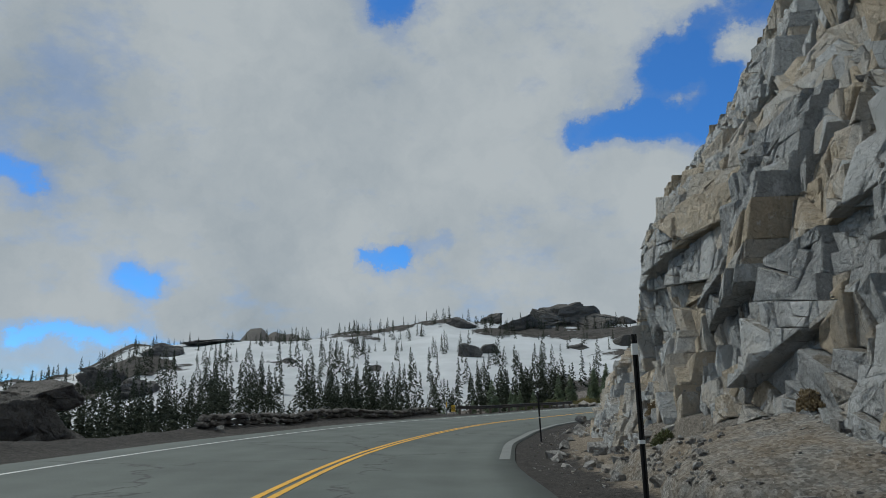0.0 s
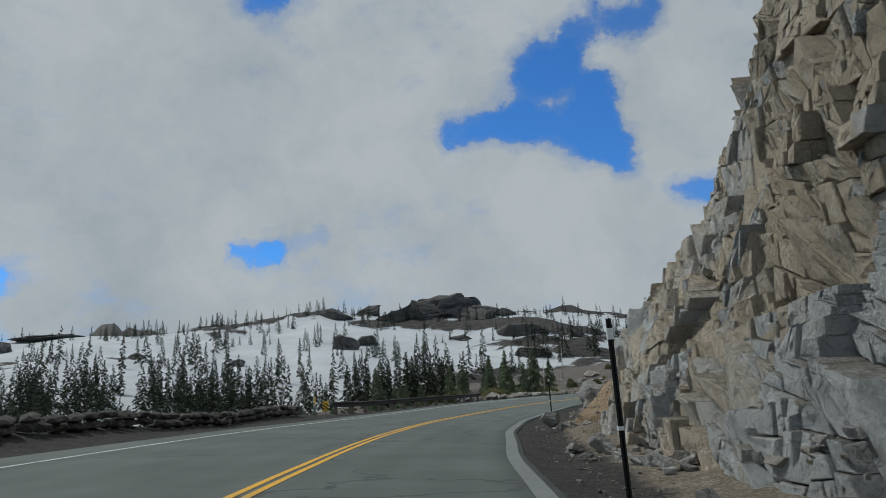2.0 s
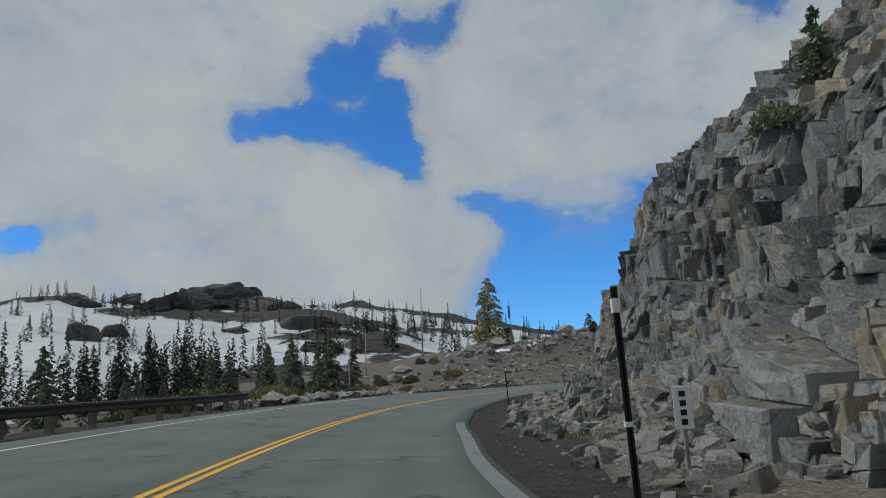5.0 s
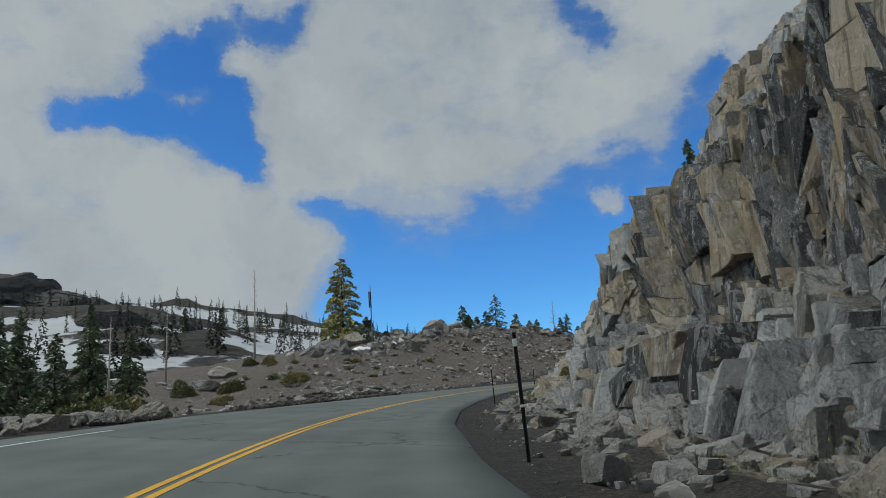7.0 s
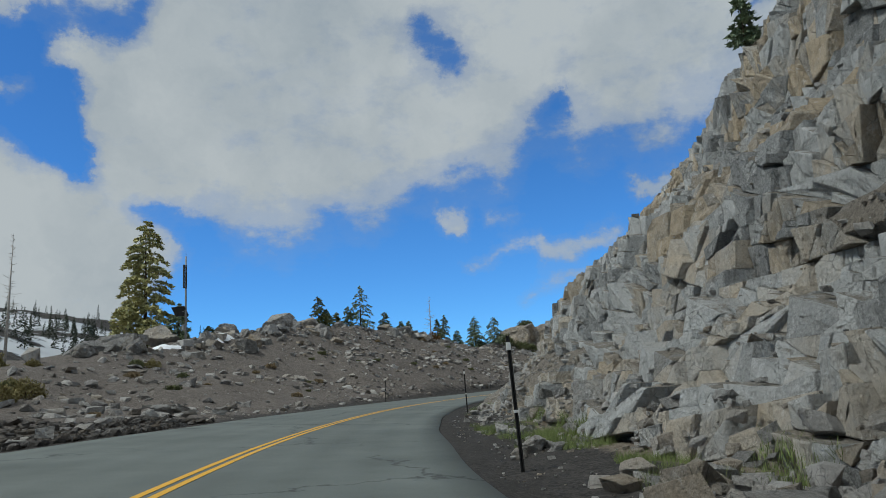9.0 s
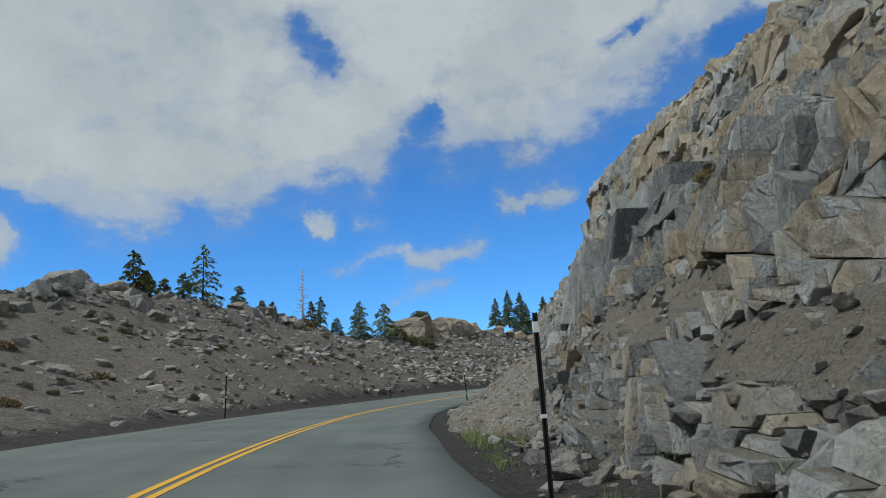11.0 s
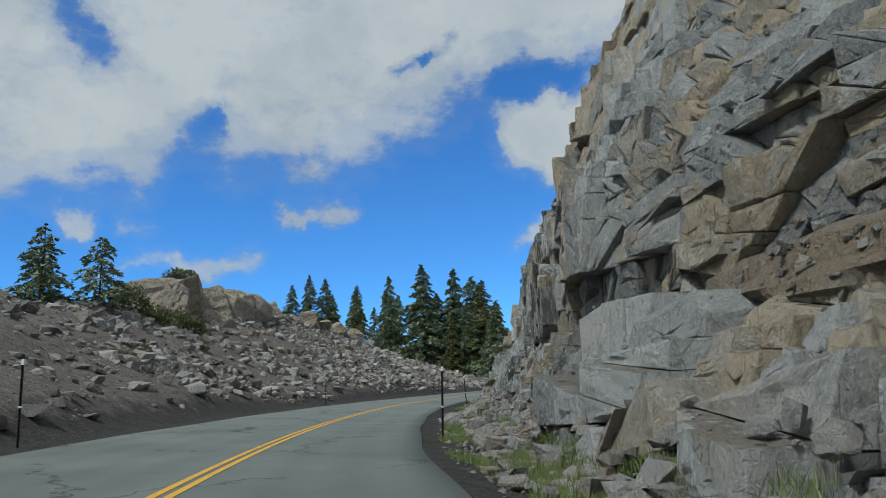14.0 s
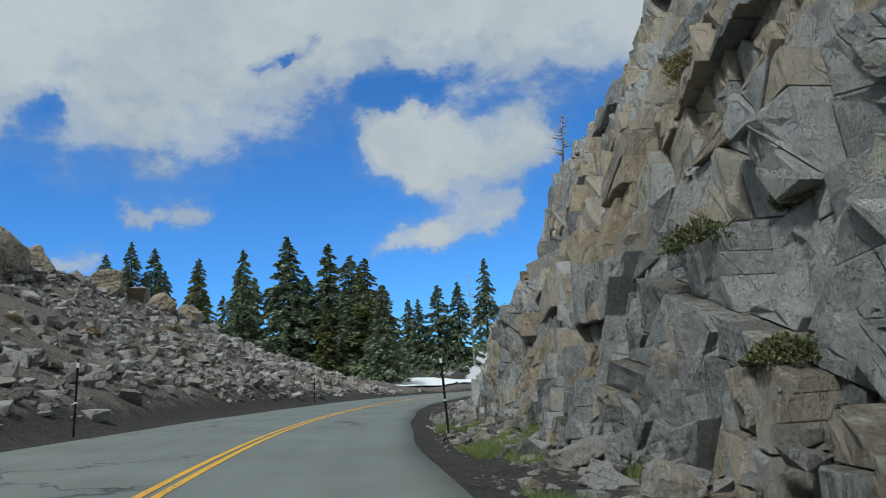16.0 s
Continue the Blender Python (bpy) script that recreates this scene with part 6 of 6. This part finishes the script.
def patch(name, u, v, ru_, rv2, seed, label):
    a = np.linspace(0, 2 * np.pi, 28)[None, :]
    r = np.linspace(0, 1, 7)[:, None]
    wob = 1 + 0.35 * smooth_noise(np.cos(a) * 1.6 + seed, np.sin(a) * 1.6, seed)
    pu, pv = u + ru_ * r * np.cos(a) * wob, v + rv2 * r * np.sin(a) * wob
    z = left_z(pu, pv) + 0.30 * (1 - r**2) - 0.05
    return tagged(new(name, sheet(name, at(pu, pv, z), M_SNOW, True)), label, "snow", kind="structure")


patch("snow_patch", 174.5, -25.5, 2.2, 1.3, 3, "small patch of old snow beside the mast")
patch("snow_patch", 181.5, -25.0, 2.6, 1.1, 4, "small patch of old snow on the bank")
fu, fw = np.meshgrid(np.arange(296, U_MAX - 3, 1.5), np.arange(0, 70, 2.0), indexing="ij")
fw = fw + 12 + np.clip(312 - fu, 0, 20) * 1.2 + 1.5 * smooth_noise(fu / 4, fw / 9, 12)
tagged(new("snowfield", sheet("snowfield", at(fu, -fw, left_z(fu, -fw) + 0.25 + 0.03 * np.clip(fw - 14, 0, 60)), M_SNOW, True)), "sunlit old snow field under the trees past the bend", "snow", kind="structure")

# ---- trees near the road ----
stand(conifer(14.5, 3.7, 11, M_NEEDLE_Y, 150, 80, 0.05, "tall yellow-green pine on the crest of the bank", 0.12, 0.34, 0.52), 183, -35)
ends = [(223, 191, 24.3, 7, 0), (224, 188, 26.1, 9, 0), (227, 186, 25.7, 10, 0), (231, 186, 23.3, 9, 0), (227, 180, 24.0, 13, 1), (236, 176, 26.9, 18, 0), (239, 170, 29.3, 22, 0),
        (242, 164, 28.5, 22, 0), (247, 161, 27.5, 21, 0), (239, 158, 25.3, 19, 1), (231, 155, 19.6, 14, 0), (263, 137, 29.0, 18, 0), (268, 146, 25.1, 17, 0), (268, 150, 22.5, 14, 0), (278, 152, 24.0, 15, 0), (268, 142, 25.5, 17, 0),
        (250, 172, 26, 19, 0), (254, 166, 25, 18, 0), (233, 182, 24, 13, 0), (238, 161, 21, 15, 0), (244, 168, 24, 17, 0), (236, 164, 18, 12, 1), (246, 156, 22, 16, 0), (241, 178, 25, 17, 0), (252, 160, 26, 19, 0)]
firs = [conifer(20, 4.8, 41, None, 200, 84, 0.03, "tall dark green fir past the end of the bank", 0.22, 0.46, 0.75, "firs past the bend"),
        conifer(20, 4.2, 42, None, 190, 84, 0.04, "tall dark green fir past the end of the bank", 0.25, 0.46, 0.8, "firs past the bend"),
        conifer(20, 4.2, 43, M_NEEDLE_O, 170, 64, 0.04, "tall olive green pine past the end of the bank", 0.2, 0.42, 0.7, "firs past the bend")]
for k, (x, y, zt, h, kind_) in enumerate(ends):
    src_ = firs[2 if kind_ else k % 2]
    s = h / 20
    m = pose(x, y, zt - h, 0, 0, 77 * k)
    ob = copy_thing(src_, m)
    ob.matrix_basis = m @ Matrix.Diagonal((s * (1.22 + 0.15 * math.sin(k)), s * (1.22 + 0.15 * math.cos(2 * k)), s, 1))
for q in firs:
    q.matrix_basis = pose(252 + 9 * firs.index(q), 178 + 5 * firs.index(q), 5.5, 0, 0, 30)
rng = np.random.default_rng(64)
for k in range(30):
    u, v = rng.uniform(84, 136), -rng.uniform(19, 50)
    s = rng.uniform(0.2, 0.42)
    m = pose(*at(u, v, float(left_z(u, v)) - 0.3), 0, 0, rng.uniform(0, 360))
    ob = tagged(copy_thing(firs[k % 2], m), "dark green fir on the slope below the verge", "tree", "firs below the verge")
    ob.matrix_basis = m @ Matrix.Diagonal((s * 1.1, s * 1.1, s, 1))
d = snag(17, 51, "bare grey dead tree past the bend", 34, 0.2); d.matrix_basis = pose(263, 140, 9.5)
for k, (u, v, h, r, mat, lab) in enumerate((
        (181.5, -29.5, 3.6, 1.2, M_NEEDLE, "small bent dark pine on the crest"), (199, -24.5, 4.0, 1.3, M_NEEDLE_O, "small open pine on the crest"),
        (209, -25.0, 6.0, 1.7, M_NEEDLE, "dark fir on the crest of the bank"), (207.5, -26, 3.6, 1.1, M_NEEDLE, "small dark fir beside a taller one"),
        (222, -26, 3.0, 0.9, M_NEEDLE, "small dark fir on the crest"), (227.5, -23, 4.6, 1.1, M_NEEDLE, "slim dark pine on the crest"),
        (232.5, -20.5, 5.0, 1.5, M_NEEDLE, "bushy dark green pine on the bank"), (234, -21.5, 4.4, 1.4, M_NEEDLE, "bushy dark green pine on the bank"), (236, -19.0, 4.2, 1.6, M_NEEDLE, "bushy dark green pine on the bank"),
        (239, -18.6, 3.6, 1.5, M_SHRUB, "low spreading olive shrub on the bank"), (241, -17.0, 2.8, 1.5, M_SHRUB, "low spreading olive shrub on the bank"), (243, -16.3, 2.2, 1.4, M_SHRUB, "low spreading olive shrub on the bank"),
        (200, -24, 2.6, 0.9, M_NEEDLE, "small dark fir on the crest"))):
    if mat is M_SHRUB:
        stand(bush(h * 0.7, r * 1.35, 60 + k, mat, lab, "", 1100, 0.22), u, v)
        continue
    stand(conifer(h * 1.15, r * 1.35, 60 + k, mat, 80, 34, 0.02, lab, 0.15, 0.24, 0.6), u, v)
for k, (u, v, h, r, lab) in enumerate(((214, -24.5, 3.2, 1.3, "small round-topped pine on the crest"), (217.5, -24, 2.4, 1.0, "low olive pine on the crest"), (203.5, -25, 2.8, 0.9, "thin open pine on the crest"), (229.5, -22, 3.0, 1.1, "olive pine beside the dead tree"),
                                       (225.5, -23, 4.2, 1.0, "thin pale green pine beside the dead tree"), (186.5, -30, 2.0, 1.2, "low spreading pine on the crest"))):
    stand(conifer(h, r, 260 + k, (M_NEEDLE_O, M_NEEDLE)[k % 2], 60, 30, 0.1, lab, 0.1, 0.22, 0.45), u, v)
stand(bush(2.2, 1.7, 80, M_BROWN, "rust-brown dying shrub beside a dead tree", "", 800, 0.22), 223.5, -22.5)
stand(snag(7.2, 52, "pale grey dead tree with bare branches on the crest", 36, 0.2), 221.5, -21.5)
stand(snag(15, 53, "tall thin grey dead tree on the slope", 60, 0.10), 181, -51)
stand(snag(6.5, 54, "grey dead tree beside the verge", 16, 0.07), 121, -15)
stand(snag(7.5, 55, "grey dead tree on the slope", 18, 0.07), 147, -30)
b = bush(1.1, 1.7, 81, M_SHRUB, "round green bush on top of the outcrop", "", 900, 0.2)
b.matrix_basis = pose(*at(247.5, -20.2, 11.1))
for k, (u, z, h, r) in enumerate(((82.5, 11.2, 3.8, 1.0), (79.5, 9.3, 1.3, 1.6), (150.0, 16.5, 3.4, 0.9))):
    lab = ("slim dark pine on top of the cliff", "round dark bush on top of the cliff", "small dark pine on the brow of the cliff")[k]
    c_ = bush(h, r, 86, M_NEEDLE, lab, "", 1000, 0.2) if k == 1 else conifer(h, r, 85 + k, M_NEEDLE, 70, 28, 0.05, lab, 0.2, 0.24, 0.6)
    c_.matrix_basis = pose(*at(*ledge_near(u, z)))

# scrub on the slope by the edge stones, and tufts on the bank
rng = np.random.default_rng(77)
bushes = [bush(1.25, 1.2, 110 + k, (M_SHRUB_O, M_SHRUB)[k % 2], ("golden brown scrub bush beside the verge", "olive green scrub bush beside the verge")[k % 2], "scrub bushes by the verge", 900, 0.16) for k in range(4)]
for k in range(70):
    u, v = rng.uniform(84, 116), -rng.uniform(8.6, 15)
    m = pose(*at(u, v, float(left_z(u, v)) - 0.15), 0, 0, rng.uniform(0, 360))
    s = rng.uniform(0.8, 1.5)
    ob = copy_thing(bushes[rng.integers(4)], m)
    ob.matrix_basis = m @ Matrix.Scale(s, 4)
for k in range(34):
    u, v = rng.uniform(116, 168), -rng.uniform(15, 34)
    m = pose(*at(u, v, float(left_z(u, v)) - 0.15), 0, 0, rng.uniform(0, 360))
    s = rng.uniform(0.5, 1.2)
    ob = copy_thing(bushes[rng.integers(4)], m)
    ob.matrix_basis = m @ Matrix.Scale(s, 4)
for k, q in enumerate(bushes):
    q.matrix_basis = pose(*at(90 + 4 * k, -11, float(left_z(90 + 4 * k, -11)) - 0.1))
tufts = [bush(0.42, 0.55, 130 + k, M_STRAW if k else M_SHRUB, "low dry brush tuft on the bank", "brush tufts on the bank", 300, 0.11) for k in range(2)]
for k in range(46):
    u = rng.uniform(140, 298)
    v = -rng.uniform(8, 20)
    m = pose(*at(u, v, float(left_z(u, v)) - 0.05), 0, 0, rng.uniform(0, 360))
    ob = copy_thing(tufts[k % 2], m)
    ob.matrix_basis = m @ Matrix.Scale(rng.uniform(0.6, 1.5), 4)
for k, q in enumerate(tufts):
    q.matrix_basis = pose(*at(200 + 9 * k, -12, float(left_z(200 + 9 * k, -12))))

# grass at the foot of the rock
def blades(name, spans, n, seed, label):
    rng = np.random.default_rng(seed)
    tr = []
    for (u0, u1, dense) in spans:
        m = int(n * dense * (u1 - u0))
        u = rng.uniform(u0, u1, m)
        b0 = foot_v(u)
        v = b0 - 1.25 + rng.random(m) * 1.9
        ok = smooth_noise(u / 2.4, v / 1.1, seed) + 0.5 * smooth_noise(u / 0.6, v / 0.5, seed + 3) > 0.0
        u, v = u[ok], v[ok]
        c = at(u, v, foot_z(u, v) - 0.02)
        h = rng.uniform(0.05, 0.24, len(u))[:, None] * (0.7 + 0.9 * np.clip(smooth_noise(u / 0.5, v / 0.5, seed + 9) + 0.3, 0, 1))[:, None]
        a = rng.uniform(0, 6.28, len(u))
        side = np.stack([np.cos(a), np.sin(a), 0 * a], 1) * 0.0055
        tip = np.stack([rng.normal(0, 0.35, len(u)), rng.normal(0, 0.35, len(u)), np.ones(len(u))], 1) * h
        tr.append(np.stack([c - side, c + side, c + tip], 1))
    return tagged(new(name, tri_mesh(name, np.concatenate(tr), M_GRASS)), label, "grass", kind="stuff")


blades("grass", ((44, 52, 0.12), (66, 112, 0.35), (122, 142, 0.9), (150, 166, 0.4), (170, 206, 1.3), (208, 250, 1.8), (224, 242, 2.0)), 1300, 14, "green grass tufts along the foot of the rock")


# plants on the ledges of the rock
LEDGE = [(57, 5.6, 0.55, 0.6, 0), (48.1, 4.2, 0.7, 1.0, 2), (61, 6.4, 0.8, 1.0, 1), (232.9, 7.0, 0.9, 1.3, 2), (230.1, 2.6, 0.7, 1.3, 1), (229.0, 3.0, 0.5, 0.9, 1), (227.2, 1.3, 0.45, 0.9, 1), (115.5, 1.1, 0.6, 0.9, 2),
         (12.1, 0.7, 0.5, 0.5, 3), (17.4, 0.5, 0.6, 0.6, 1), (184.8, 4.5, 0.35, 1.2, 1), (187, 4.6, 0.35, 1.3, 2), (181.5, 5.6, 0.35, 1.2, 1), (183, 1.1, 0.4, 0.9, 1), (197.7, 4.2, 0.4, 0.8, 1), (21, 0.5, 0.6, 0.7, 3), (145, 6.5, 0.5, 0.8, 1), (160, 5.5, 0.4, 0.9, 2)]
for k, (u, z, h, r, kind_) in enumerate(LEDGE):
    u, fv_, fz2 = ledge_near(u, z)
    lab = ("small dark pine on a ledge of the rock", "low olive shrub on a ledge of the rock", "low golden shrub on a ledge of the rock", "dry straw-coloured brush at the foot of the rock")[kind_]
    c_ = conifer(2.2 * h, 0.8 * r, 150 + k, M_NEEDLE, 60, 24, 0.03, lab, 0.1, 0.2, 0.7) if kind_ == 0 else bush(h * 0.8, r * 0.65, 150 + k, (None, M_SHRUB, M_SHRUB_O, M_STRAW)[kind_], lab, "plants on the ledges", 1500, 0.065)
    c_.matrix_basis = pose(*at(u, fv_, fz2 - 0.06), 0, 0, 40 * k)
d = snag(2.6, 57, "bare dead shrub leaning out from the rock", 22, 0.35)
d.matrix_basis = pose(*at(*ledge_near(254.0, 10.5)), 0, 0, 0) @ Matrix.Rotation(radians(-20), 4, "Y")
